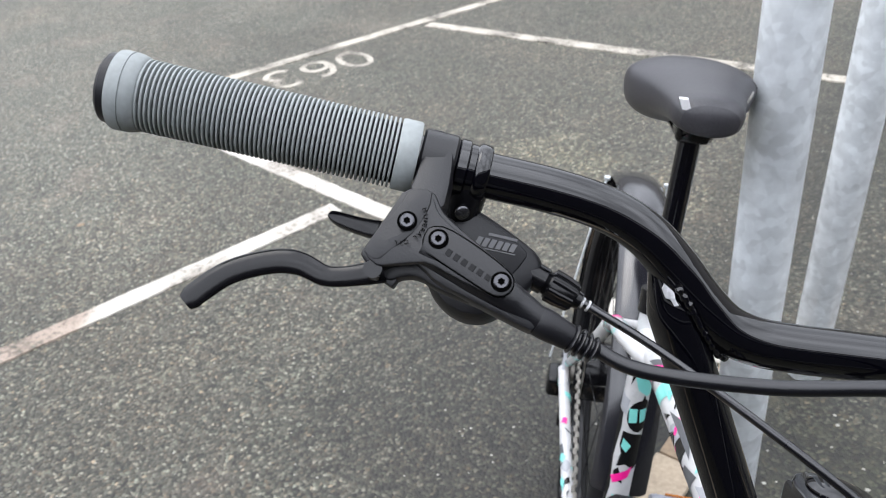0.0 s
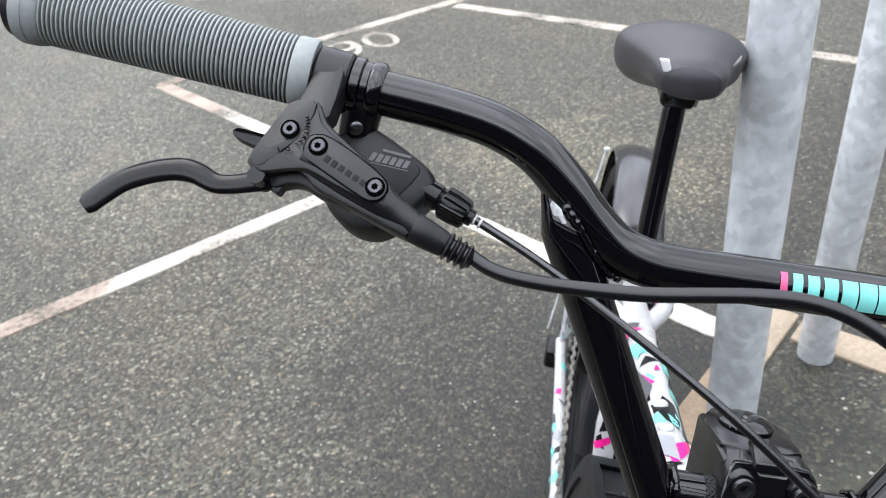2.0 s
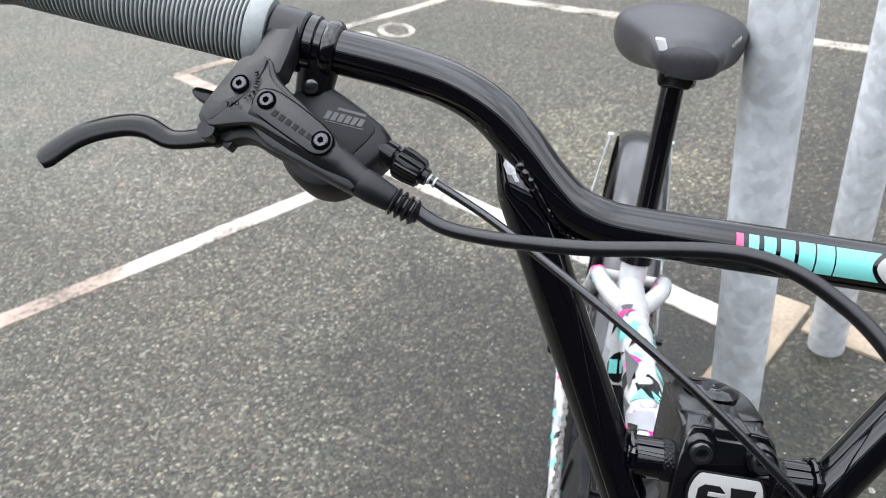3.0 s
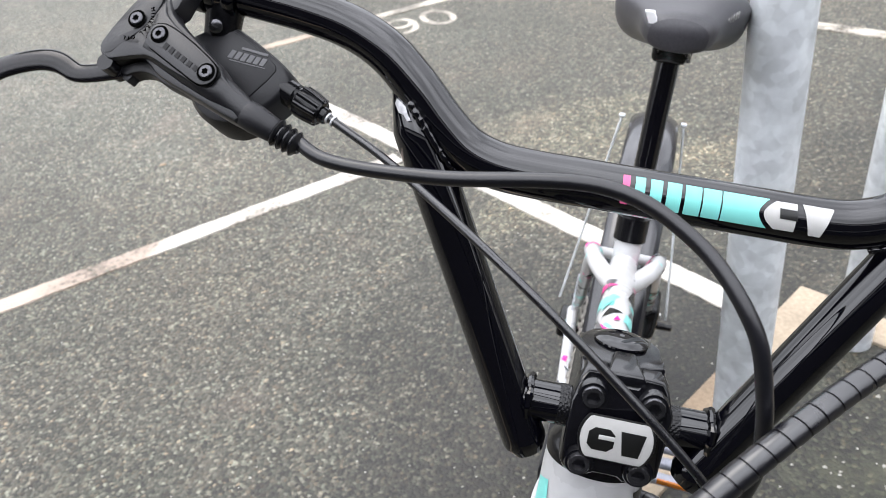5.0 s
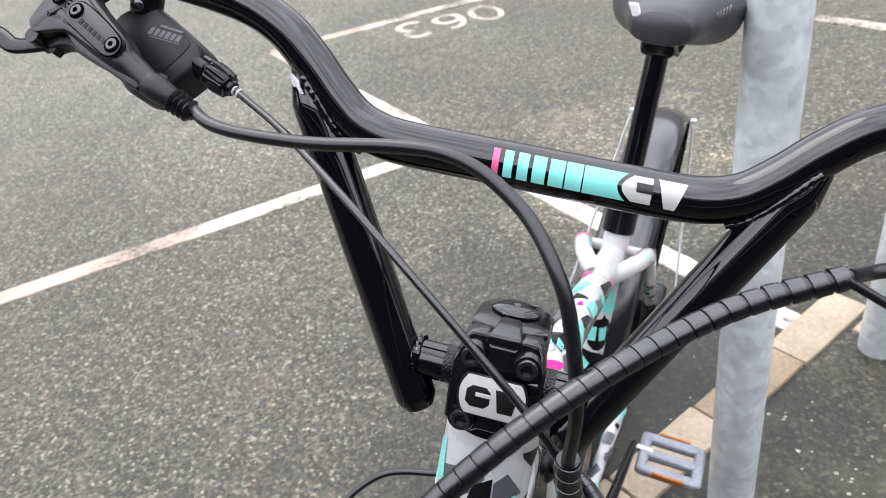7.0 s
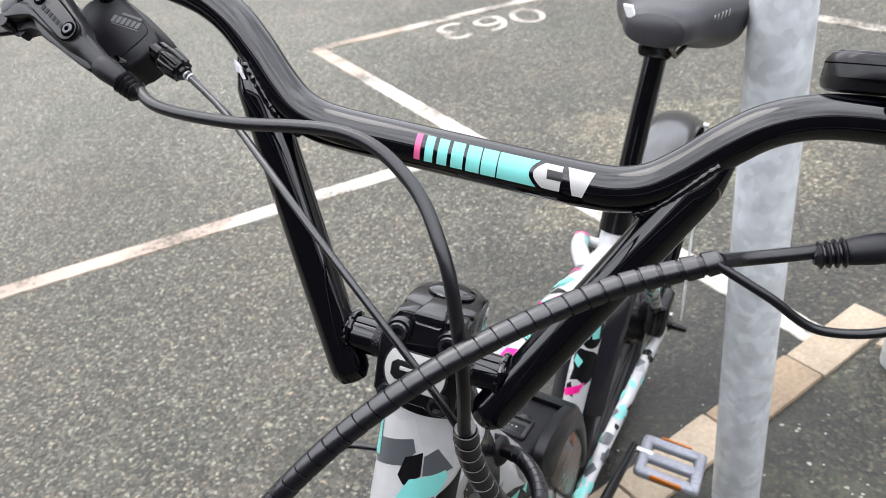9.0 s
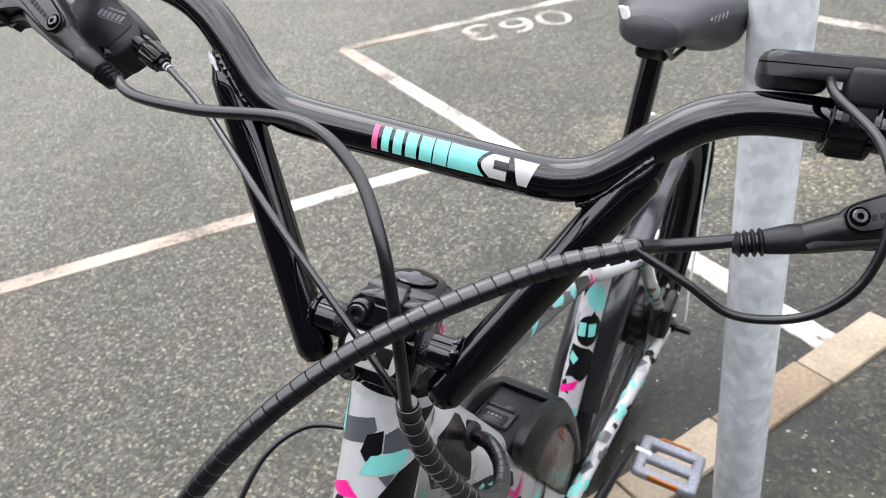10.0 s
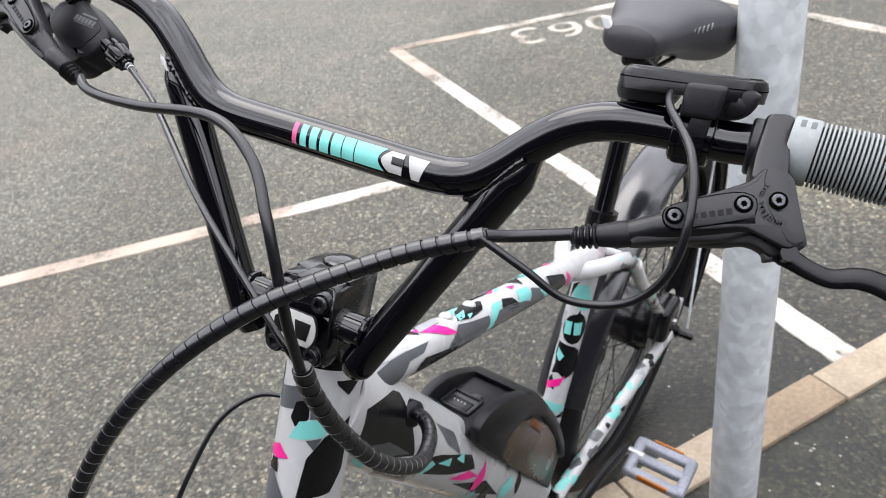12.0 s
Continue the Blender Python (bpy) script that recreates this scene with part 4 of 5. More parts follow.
# gear shifter beside the left-hand brake; its face tilts away from the brake's cover
def shifter():
    K = lambda a, b, h: BK(a, b, h, -1)
    F = lambda a, b, d: K(a, b, -33.0 - 0.2 * a + d)
    housing = rounded([(2, -12, 0), (5, -19, 0), (15.5, -30.6, 0), (27, -31.2, 0), (48, -30.6, 0), (55.0, -28.4, 0), (58.8, -23, 0), (57.8, -14, 0), (55, -1, 0), (47, 6, 0), (18, 6, 0), (4, 0, 0)], 1)
    body = part("shifter", slab(housing, 21.0, F, 3.0), MATT_DEEP, bike, "matt black thumb gear shifter")
    part("cover", slab(rounded([(8, -13, 0.5), (16, -27.6, 0.5), (27, -28.6, 0.5), (46, -27.8, 0.5), (49, -24, 0.5), (45, 2, 0.5), (14, 2, 0.5)], 1), 1.2, F, 0.5), MATT_DEEP, body)
    dome = [(7, -8), (8, 3), (11, 9.5), (18, 15.0), (28, 18), (38, 17.4), (46, 13.4), (50.6, 8), (53, 2), (54, -8)]
    part("ratchet_cover", slab(rounded([(a, b, -41) for a, b in dome], 2), 24, K, 7.0), MATT_DEEP, body)
    pad = rounded([(-46.5, 12.4, -41), (-45.6, 8.6, -41), (-41, 6.8, -41), (-30, 3.2, -41), (-17, -2.4, -40), (-11, 4.4, -40), (-21.3, 9.6, -41), (-31.5, 12.4, -41), (-41, 14.0, -41)], 2)
    part("thumb_paddle", slab(pad, 5.0, K, 1.8), SATIN, body)
    part("paddle_hub", slab(rounded([(-22, 2, -36), (-14, -6, -36), (4, -6, -36), (4, 12, -36), (-14, 11, -36)], 2), 12.0, K, 3.0), MATT, body)
    b0, tip = K(55.3, -20.8, -50.9), ST(-0.1758, 0.0090, 0.1355)
    ax = (tip - b0).normalized()
    prof = [(-0.008, 0.0070), (0.0062, 0.0070), (0.0068, 0.0064), (0.0080, 0.0060), (0.0084, 0.0072), (0.0096, 0.0079), (0.0215, 0.0072), (0.0232, 0.0064), (0.0236, 0.0046), (0.0262, 0.0044), (0.0266, 0.0030)]
    adj = part("barrel_adjuster", lathe(b0, ax, prof, 28), SATIN, body)
    a = ax.orthogonal().normalized()
    for i in range(9):
        d = a * math.cos(i * 0.6981) + ax.cross(a) * math.sin(i * 0.6981)
        part("grip_rib", tube([b0 + ax * 0.0094 + d * 0.0074, b0 + ax * 0.0150 + d * 0.0074, b0 + ax * 0.0222 + d * 0.0064], 0.0014, 8), SATIN, adj)
    for s in (0.0268, 0.0300):
        part("cable_ferrule", lathe(b0 + ax * s, ax, [(0, 0.0023), (0.0002, 0.0029), (0.0012, 0.0029), (0.0014, 0.0023)], 14), FOIL, body, "bright cable end ring")
    part("cable_sleeve", tube([b0 + ax * 0.0255, b0 + ax * 0.036], 0.0022, 12), WRAP, adj)
    # hinged band clamp on the bar and the neck that carries the housing
    c0, c1 = bar_at(-1, 0.2478), bar_at(-1, 0.2310)
    ax2 = c1 - c0
    part("band_clamp", lathe(c0, ax2, [(0, 0.0116), (0, 0.0136), (0.0010, 0.0146), (0.0052, 0.0146), (0.0062, 0.0134), (0.0092, 0.0132), (0.0102, 0.0143), (0.0112, 0.0146), (0.0152, 0.0145), (0.0165, 0.0135), (0.0165, 0.0116)], 40), GLOSS, body, "glossy black hinged band clamp")
    top, low = bar_at(-1, 0.2400) - U_AX * 0.006 + N_AX * 0.002, K(10.5, -20, -44)
    part("clamp_lug", tube([top, top.lerp(low, 0.35), top.lerp(low, 0.75), low], lambda f: 0.0106 - 0.0014 * f, 20, flat=0.85, flat_axis=N_AX), SATIN, body)
    side = (K(1, 0, 0) - K(0, 0, 0)).normalized()
    part("clamp_screw", lathe(top.lerp(low, 0.62) + N_AX * 0.0085, N_AX + side * 0.4, [(0, 0.0036), (0.0016, 0.0036), (0.0022, 0.0028)], 16), BOLT, body)
    # maker's name as plain bars
    for i in range(6):
        a0 = 24.4 + 3.05 * i
        low_b, top_b = -14.8 - 0.445 * (a0 - 24.2), -19.6 - 0.415 * (a0 - 24.2)
        part("brand_mark", slab([(a0, low_b, 0.9), (a0 + 2.3, low_b - 1.0, 0.9), (a0 + 2.0, top_b - 0.9, 0.9), (a0 - 0.4, top_b, 0.9)], 0.4, F, 0.1), PALE, body, smooth=False)
    part("brand_mark", slab([(27.5, -22.6, 0.9), (40.6, -28.0, 0.9), (40.2, -29.4, 0.9), (27.2, -24.0, 0.9)], 0.4, F, 0.1), PALE, body, smooth=False)
    part("brand_mark", slab([(26.0, -14.3, 0.9), (43.4, -22.0, 0.9), (43.3, -22.5, 0.9), (25.9, -14.8, 0.9)], 0.4, F, 0.05), PALE, body, smooth=False)
    return body


shifter()


# control display on the bar beside the right-hand brake
def display():
    Q = lambda x, y, z: ST(0.2105 + x, -0.010 + y, 0.1905 + z + 0.10 * x)
    outer = rounded([(-0.036, -0.018, 0.0), (-0.018, -0.024, 0.0), (0.018, -0.024, 0.0), (0.034, -0.018, 0.0), (0.040, 0.0, 0.0), (0.034, 0.018, 0.0), (0.018, 0.024, 0.0), (-0.018, 0.024, 0.0), (-0.036, 0.018, 0.0), (-0.041, 0.0, 0.0)], 2)
    pod = part("display", slab([(a, b, 0.0285) for a, b, _ in outer], 0.0125, Q, 0.0046), SATIN, bike, "black oval control display on the bar")
    part("screen", slab([(a * 0.90, b * 0.88, 0.0289) for a, b, _ in outer], 0.003, Q, 0.0006), GLOSS, pod, "dark glass screen")
    part("rim_seam", slab([(a * 1.004, b * 1.004, 0.0228) for a, b, _ in outer], 0.0006, Q, 0.0001), HOLE, pod)
    # rounded battery bowl under the far end
    bowl = rounded([(-0.0395, -0.010, 0), (-0.030, -0.020, 0), (-0.008, -0.021, 0), (-0.004, 0.0, 0), (-0.008, 0.019, 0), (-0.030, 0.018, 0), (-0.0395, 0.008, 0)], 2)
    part("underside", slab([(a, b, -0.0085) for a, b, _ in bowl], 0.0100, lambda x, y, z: Q(x, y, -z), 0.0050), MATT, pod)
    part("bracket", block((0.0205, 0.018, 0.018), lambda x, y, z: Q(0.0100 + x, 0.0205 + y, 0.0145 + z), 0.0030, 3, lambda v: (v.x * (1.0 + 6 * v.z), v.y, v.z)), MATT_DEEP, pod, "charcoal plastic display bracket")
    part("bracket_tongue", block((0.0105, 0.008, 0.014), lambda x, y, z: Q(0.0115 + x, 0.0225 + y, 0.0025 + z - 0.1 * y), 0.0014, 2), MATT_DEEP, pod)
    c0 = bar_at(1, 0.2085)
    ax = bar_at(1, 0.2305) - c0
    part("bracket_ring", lathe(c0, ax, [(0, 0.0116), (0, 0.0144), (0.001, 0.0152), (0.0207, 0.0152), (0.0219, 0.0144), (0.0219, 0.0116)], 40), SATIN, pod)
    for d in (0.0004, 0.0176):
        part("ring_rib", lathe(c0 + ax.normalized() * d, ax, [(0, 0.0146), (0.0006, 0.0160), (0.0034, 0.0160), (0.0040, 0.0146)], 40), GLOSS, pod)
    part("clamp_lug", block((0.019, 0.010, 0.009), lambda x, y, z: Q(0.0100 + x, 0.0150 + y, -0.0160 + z), 0.0032, 3), SATIN, pod)
    # end of the housing beside the grip; a black plate paints its hollow's shade
    mouth = rounded([(0.014, 0.0050, 0), (0.029, 0.0065, 0), (0.0350, 0.0115, 0), (0.0375, 0.0230, 0), (0.014, 0.0240, 0)], 2)
    part("button_pod", slab(mouth, 0.020, lambda a, b, h: Q(a, 0.0205 + h, b), 0.0022), MATT_DEEP, pod)
    pocket = rounded([(0.0205, 0.0075, 0), (0.0300, 0.0085, 0), (0.0320, 0.0130, 0), (0.0280, 0.0185, 0), (0.0225, 0.0185, 0)], 2)
    part("pocket_shade", slab(pocket, 0.003, lambda a, b, h: Q(a, 0.0210 + h, b), 0.0004), BLACKGLOSS, pod)


display()


# stem
def stem():
    P = lambda x, y, z: ST(x, y, z)
    D = lambda x, y, z: ST(x, y, z - 0.0055)
    body = part("stem", block((0.049, 0.056, 0.050), lambda x, y, z: P(x, -0.026 + y, -0.001 + z), 0.0035, 3,
                lambda v: (v.x * (1.0 if v.y > 0 else 0.98), v.y, v.z + (0.002 if (v.z > 0 and v.y < 0) else 0))), STEMBLACK, bike, "black forged handlebar stem")
    crown = [(-0.0225, -0.008, 0), (0.0225, -0.008, 0), (0.0240, -0.026, 0), (0.0235, -0.046, 0), (0.0125, -0.0625, 0), (-0.0125, -0.0625, 0), (-0.0235, -0.046, 0), (-0.0240, -0.026, 0)]
    part("steerer_clamp", slab(rounded(crown, 1), 0.056, lambda a, b, h: P(a, b, 0.0275 + h), 0.0022), STEMBLACK, body)
    part("top_cap", lathe(P(0, -0.0400, 0.0272), U_AX, [(0, 0.0150), (0.0012, 0.0160), (0.0022, 0.0158), (0.0036, 0.0138), (0.0048, 0.0100), (0.0054, 0.0055), (0.0056, 0.0)], 40), GLOSS, body, "domed gloss black top cap")
    face = [(-0.0266, -0.021, 0.0), (-0.0268, 0.016, 0.0), (-0.0235, 0.0275, 0.0), (-0.0205, 0.0315, 0.0), (-0.0105, 0.0320, 0.0), (-0.0065, 0.0275, 0.0), (0.0065, 0.0275, 0.0), (0.0105, 0.0320, 0.0), (0.0205, 0.0315, 0.0), (0.0235, 0.0275, 0.0),
            (0.0268, 0.016, 0.0), (0.0266, -0.021, 0.0), (0.0225, -0.0305, 0.0), (0.0100, -0.0325, 0.0), (0.0060, -0.0280, 0.0), (-0.0060, -0.0280, 0.0), (-0.0100, -0.0325, 0.0), (-0.0225, -0.0305, 0.0)]
    plate = part("faceplate", slab(face, 0.016, lambda a, b, h: D(a, 0.0185 + h - 14.0 * b * b, b), 0.0016), STEMBLACK, body)
    part("rib", block((0.020, 0.024, 0.007), lambda x, y, z: P(x, -0.004 + y, 0.0262 + z - 0.16 * y), 0.0014, 2, lambda v: (v.x * ((1.2 if v.y > 0 else 0.8) - (0.25 if v.z > 0 else 0)), v.y, v.z)), STEMBLACK, body)
    for sx in (-1, 1):
        for sz in (-1, 1):
            c = (sx * 0.0160, sz * 0.0200)
            seat = lathe(D(c[0], 0.004, c[1]), N_AX, [(0, 0.0084), (0.0085, 0.0084), (0.0100, 0.0076)], 24)
            part("bolt_boss", seat, STEMBLACK, plate)
            n = 24
            vs, fs = [], []
            for d, q, hexed in ((0.0070, 0.0062, 0), (0.0136, 0.0062, 0), (0.0146, 0.0056, 0), (0.0146, 0.0038, 1), (0.0090, 0.0036, 1)):
                for k in range(n):
                    w = 2 * math.pi * k / n
                    rr = q
                    if hexed:
                        ww = (w % (math.pi / 3)) - math.pi / 6
                        rr = q * math.cos(math.pi / 6) / math.cos(ww)
                    vs.append(D(c[0] + rr * math.cos(w), d + 0.002, c[1] + rr * math.sin(w)))
            for i in range(4):
                for k in range(n):
                    j = (k + 1) % n
                    fs.append((i * n + k, i * n + j, (i + 1) * n + j, (i + 1) * n + k))
            fs.append(tuple(range(4 * n, 5 * n)))
            part("bolt", (vs, fs), BOLT, plate, "black hex socket bolt")
    badge = [(0.0192 * math.cos(radians(w)), max(-0.0124, min(0.0118, 0.0192 * math.sin(radians(w)))), 0.0) for w in range(0, 360, 6)]
    part("badge_field", slab([(a * 1.07, b * 1.06, 0) for a, b, _ in badge], 0.0012, lambda a, b, h: D(a, 0.0190 + h, b), 0.0002), BLACKPAINT, plate)
    part("badge", slab(badge, 0.0012, lambda a, b, h: D(a, 0.0193 + h, b), 0.0002), WHITE, plate, "white oval maker's badge")
    for q in ([(-0.0150, 0.0055), (-0.0010, 0.0055), (-0.0010, -0.0075), (-0.0150, -0.0075)], [(0.0015, 0.0058), (0.0148, 0.0058), (0.0128, -0.0078), (0.0042, -0.0078)]):
        part("brand_mark", slab(rounded([(a, b, 0.0004) for a, b in q], 1) if q[0][0] < 0 else [(a, b, 0.0004) for a, b in q], 0.0006, lambda a, b, h: D(a, 0.0193 + h, b), 0.0001), BLACKPAINT, plate)
    part("brand_mark", slab([(-0.0095, 0.0018, 0.0008), (-0.0010, 0.0018, 0.0008), (-0.0010, -0.0006, 0.0008), (-0.0095, -0.0006, 0.0008)], 0.0005, lambda a, b, h: D(a, 0.0193 + h, b), 0.0001), WHITE, plate)


stem()
AXIS = lambda u: ST(0, -0.040, u)
part("headset", lathe(AXIS(-0.048), U_AX, [(0, 0.0305), (0.006, 0.0308), (0.009, 0.0290), (0.016, 0.0240), (0.022, 0.0215)], 36), SATIN, bike, "black headset cover")
# frame
def frame_tube(name, pts, radius, mat, label="", seg=24, flat=1.0, flat_axis=None, parent=None, m=6):
    return part(name, tube(smooth_line([FR(*p) for p in pts], m), radius, seg, flat=flat, flat_axis=flat_axis), mat, parent or bike, label)


head = part("head_tube", lathe(AXIS(-0.330), U_AX, [(0, 0.0320), (0.05, 0.0315), (0.20, 0.0305), (0.270, 0.0308), (0.282, 0.0304)], 44), FRAMEWHITE, bike, "head tube in white, grey, black, mint and pink camouflage")
toptube = frame_tube("top_tube", [(0, 0.0, -0.100), (0, 0.18, -0.1717), (0, 0.36, -0.2433), (0, 0.535, -0.313)], 0.0190, FRAMEWHITE, "top tube in camouflage paint", 32)
downtube = frame_tube("down_tube", [(0, -0.040, -0.088), (0, 0.03, -0.190), (0, 0.20, -0.44), (0, 0.40, -0.734)], 0.0459, FRAMEWHITE, "deep down tube in camouflage paint", 44, flat=0.72, flat_axis=L_AX)


def painted_patch(poly, mat, parent, p0, t, a0, radius, k, tall=1.0):
    """An angular patch of paint on a round tube: poly rows of (millimetres along, degrees round)."""
    t = Vector(t).normalized()
    a = (a0 - t * a0.dot(t)).normalized()
    b = t.cross(a)
    bm = bmesh.new()
    bm.faces.new([bm.verts.new((s * 0.001, radians(w) * radius, 0)) for s, w in poly])
    bmesh.ops.triangulate(bm, faces=list(bm.faces))
    for _ in range(3):
        long = [e for e in bm.edges if e.calc_length() > 0.004]
        if long:
            bmesh.ops.subdivide_edges(bm, edges=long, cuts=1)
            bmesh.ops.triangulate(bm, faces=list(bm.faces))
    q = radius + 0.00022 + 0.00004 * k
    for v in bm.verts:
        w = v.co.y / radius
        v.co = p0 + t * v.co.x + a * (math.cos(w) * q) + b * (math.sin(w) * q * tall)
    bm.verts.index_update()
    shape = ([v.co.copy() for v in bm.verts], [tuple(v.index for v in f.verts) for f in bm.faces])
    bm.free()
    return part("paint_patch", shape, mat, parent)


def shards(parent, tube_of, span, round_, count, seed, k0, grow=1.0, tall=1.0):
    """Random angular paint shards along a stretch of tube."""
    rnd = random.Random(seed)
    mats = (GREYPAINT, BLACKGLOSS, GREYPAINT, BLACKGLOSS, GREYPAINT, LIGHTGREY, MINT, MINT, MINT, HOTPINK)
    for i in range(count):
        s, w = rnd.uniform(*span), rnd.uniform(*round_)
        ang, big = rnd.uniform(0, 6.28), rnd.uniform(0.6, 1.25) * grow
        poly = []
        for j in range(rnd.choice((3, 4, 4, 5))):
            th = ang + j * 6.28 / 4.3 + rnd.uniform(-0.35, 0.35)
            reach = rnd.uniform(9, 22) * big
            poly.append((s + reach * math.cos(th), w + math.degrees(reach * 0.75 * math.sin(th) * 0.001 / tube_of[3])))
        painted_patch(poly, rnd.choice(mats), parent, *tube_of, k0 + i, tall)


HEAD_T = (AXIS(0), U_AX, R_AX, 0.0308)
for k, (mat, poly) in enumerate((
        (GREYPAINT, [(-84, -165), (-66, -90), (-75, -84), (-88, -98), (-100, -150)]), (GREYPAINT, [(-77, -73), (-70, -58), (-87, -30), (-92, -71)]),
        (BLACKGLOSS, [(-81, -96), (-74, -75), (-92, -73), (-102, -92), (-96, -102), (-85, -85)]), (BLACKGLOSS, [(-106, -46), (-90, -8), (-140, -5), (-160, -22), (-165, -73), (-127, -67)]),
        (MINT, [(-114, -100), (-96, -86), (-87, -42), (-93, -36), (-106, -48), (-110, -73)]), (GREYPAINT, [(-111, -72), (-107, -50), (-119, -58)]),
        (HOTPINK, [(-140, -160), (-124, -116), (-132, -94), (-139, -121)]), (BLACKGLOSS, [(-141, -132), (-138, -116), (-150, -111), (-154, -140)]),
        (MINT, [(-100, -175), (-66, -170), (-62, -148), (-92, -140)]), (BLACKGLOSS, [(-56, -43), (-57, 0), (-70, -20), (-60, -40)]),
        (GREYPAINT, [(-165, -165), (-150, -120), (-190, -60), (-210, -130)]), (MINT, [(-180, -60), (-172, -30), (-205, -20), (-215, -50)]), (BLACKGLOSS, [(-200, -150), (-190, -80), (-240, -60), (-250, -140)]),
        (GREYPAINT, [(-70, 20), (-62, 80), (-110, 90), (-120, 30)]), (MINT, [(-130, 30), (-120, 80), (-150, 70)]))):
    painted_patch(poly, mat, head, *HEAD_T, k)
TOP_T = (FR(0, 0, -0.100), FR(0, 0.535, -0.313) - FR(0, 0, -0.100), L_AX, 0.0190)
for k, (mat, poly) in enumerate((
        (GREYPAINT, [(2, -39), (30, -51), (58, -53), (93, -50), (80, -27), (56, -25), (40, 20), (5, 20)]), (HOTPINK, [(83, -102), (108, -112), (122, -84), (145, -30), (126, -40), (100, -74)]),
        (GREYPAINT, [(128, -5), (150, -52), (178, -40), (212, -32), (216, 27), (198, 50), (140, 30)]), (BLACKGLOSS, [(74, 0), (82, -12), (136, 5), (146, 10), (148, 34), (101, 48), (70, 20)]),
        (BLACKGLOSS, [(154, -62), (164, -95), (188, -116), (218, -90), (206, -57), (178, -50)]), (MINT, [(159, -81), (179, -87), (169, -63), (156, -59)]), (MINT, [(176, -66), (187, -64), (174, -50)]),
        (MINT, [(228, -58), (248, -59), (239, -27), (224, 14), (209, 18), (216, -26)]), (BLACKGLOSS, [(252, -60), (274, -48), (290, -9), (268, -1), (245, -33)]), (GREYPAINT, [(224, 0), (236, -30), (262, -30), (299, -20), (318, -2), (330, 40), (268, 48), (222, 34)]),
        (MINT, [(291, -63), (317, -58), (323, -27), (314, -12), (287, -21)]), (GREYPAINT, [(325, -47), (349, -30), (371, 41), (330, 60), (302, 13), (319, -8)]), (MINT, [(354, -49), (370, -20), (377, 29), (347, -20)]),
        (BLACKGLOSS, [(376, -58), (423, -36), (433, 6), (410, 50), (375, 12)]), (HOTPINK, [(435, -41), (447, -9), (450, 41), (436, 23)]), (HOTPINK, [(282, -95), (300, -84), (288, -74)]),
        (GREYPAINT, [(-5, -150), (42, -140), (58, -108), (0, -100)]), (MINT, [(58, -124), (86, -132), (80, -104)]), (WHITE, [(4, -60), (10, -72), (64, -108), (72, -80), (59, -55), (30, -52)]), (AMBER, [(1, -52), (4, -64), (11, -60), (8, -50)]),
        (BLACKGLOSS, [(60, -170), (110, -130), (130, -160)]), (GREYPAINT, [(190, -150), (240, -110), (300, -150)]), (MINT, [(320, -140), (350, -100), (370, -140)]))):
    painted_patch(poly, mat, toptube, *TOP_T, k + 14)
# two small guides for the wires along its crest
for s_ in (0.150, 0.199):
    away = (L_AX * math.cos(radians(-100)) + (FR(0, 0.535, -0.313) - FR(0, 0, -0.100)).normalized().cross(L_AX) * math.sin(radians(-100))).normalized()
    part("wire_guide", lathe(TOP_T[0] + TOP_T[1].normalized() * s_ + away * 0.0186, away, [(0, 0.0075), (0.0015, 0.0072), (0.0035, 0.0055), (0.0045, 0.003), (0.0046, 0.0)], 16), FRAMEWHITE, toptube)
shards(toptube, TOP_T, (30, 450), (-215, -105), 24, 52, 0, 1.45)
shards(toptube, TOP_T, (30, 450), (45, 140), 16, 47, 0, 1.2)
DOWN_T = (FR(0, 0.03, -0.19), FR(0, 0.20, -0.44) - FR(0, 0.03, -0.19), L_AX, 0.0330)
for k, (mat, poly) in enumerate((
        (BLACKGLOSS, [(-112, -13), (-64, -48), (-47, -50), (-73, -14), (24, 13), (-56, 38), (-99, 20)]), (GREYPAINT, [(-76, 22), (-43, 9), (12, 13), (-54, 35)]), (GREYPAINT, [(49, -35), (110, -35), (147, -10), (98, -15)]),
        (BLACKGLOSS, [(41, 17), (88, 0), (186, -17), (214, 0), (138, 23), (74, 34)]), (MINT, [(62, 33), (74, 11), (88, 14), (77, 35)]), (MINT, [(93, 12), (124, -2), (129, 10)]), (MINT, [(139, -3), (157, -16), (167, -1)]),
        (HOTPINK, [(154, 28), (197, 5), (237, 8), (192, 24)]), (BLACKGLOSS, [(176, 33), (278, 10), (365, 26), (277, 37)]), (MINT, [(-76, 47), (-73, 38), (-52, 44), (-37, 61)]), (GREYPAINT, [(-20, 50), (40, 40), (70, 60), (0, 80)]))):
    painted_patch(poly, mat, downtube, *DOWN_T, k, 1.39)
shards(downtube, DOWN_T, (240, 430), (-60, 100), 16, 21, 12, 1.2, 1.39)
shards(downtube, DOWN_T, (-60, 430), (100, 260), 24, 22, 12, 1.5, 1.39)
seattube = frame_tube("seat_tube", [(0, 0.562, -0.262), (0, 0.48, -0.501), (0, 0.398, -0.740)], 0.0185, FRAMEWHITE, "seat tube in camouflage paint", 32)
SEAT_T = (FR(0, 0.562, -0.262), FR(0, 0.398, -0.740) - FR(0, 0.562, -0.262), L_AX, 0.0185)
disc = [(176 + 26 * math.sin(radians(w)), 62 + 62 * math.cos(radians(w))) for w in range(0, 360, 24)]
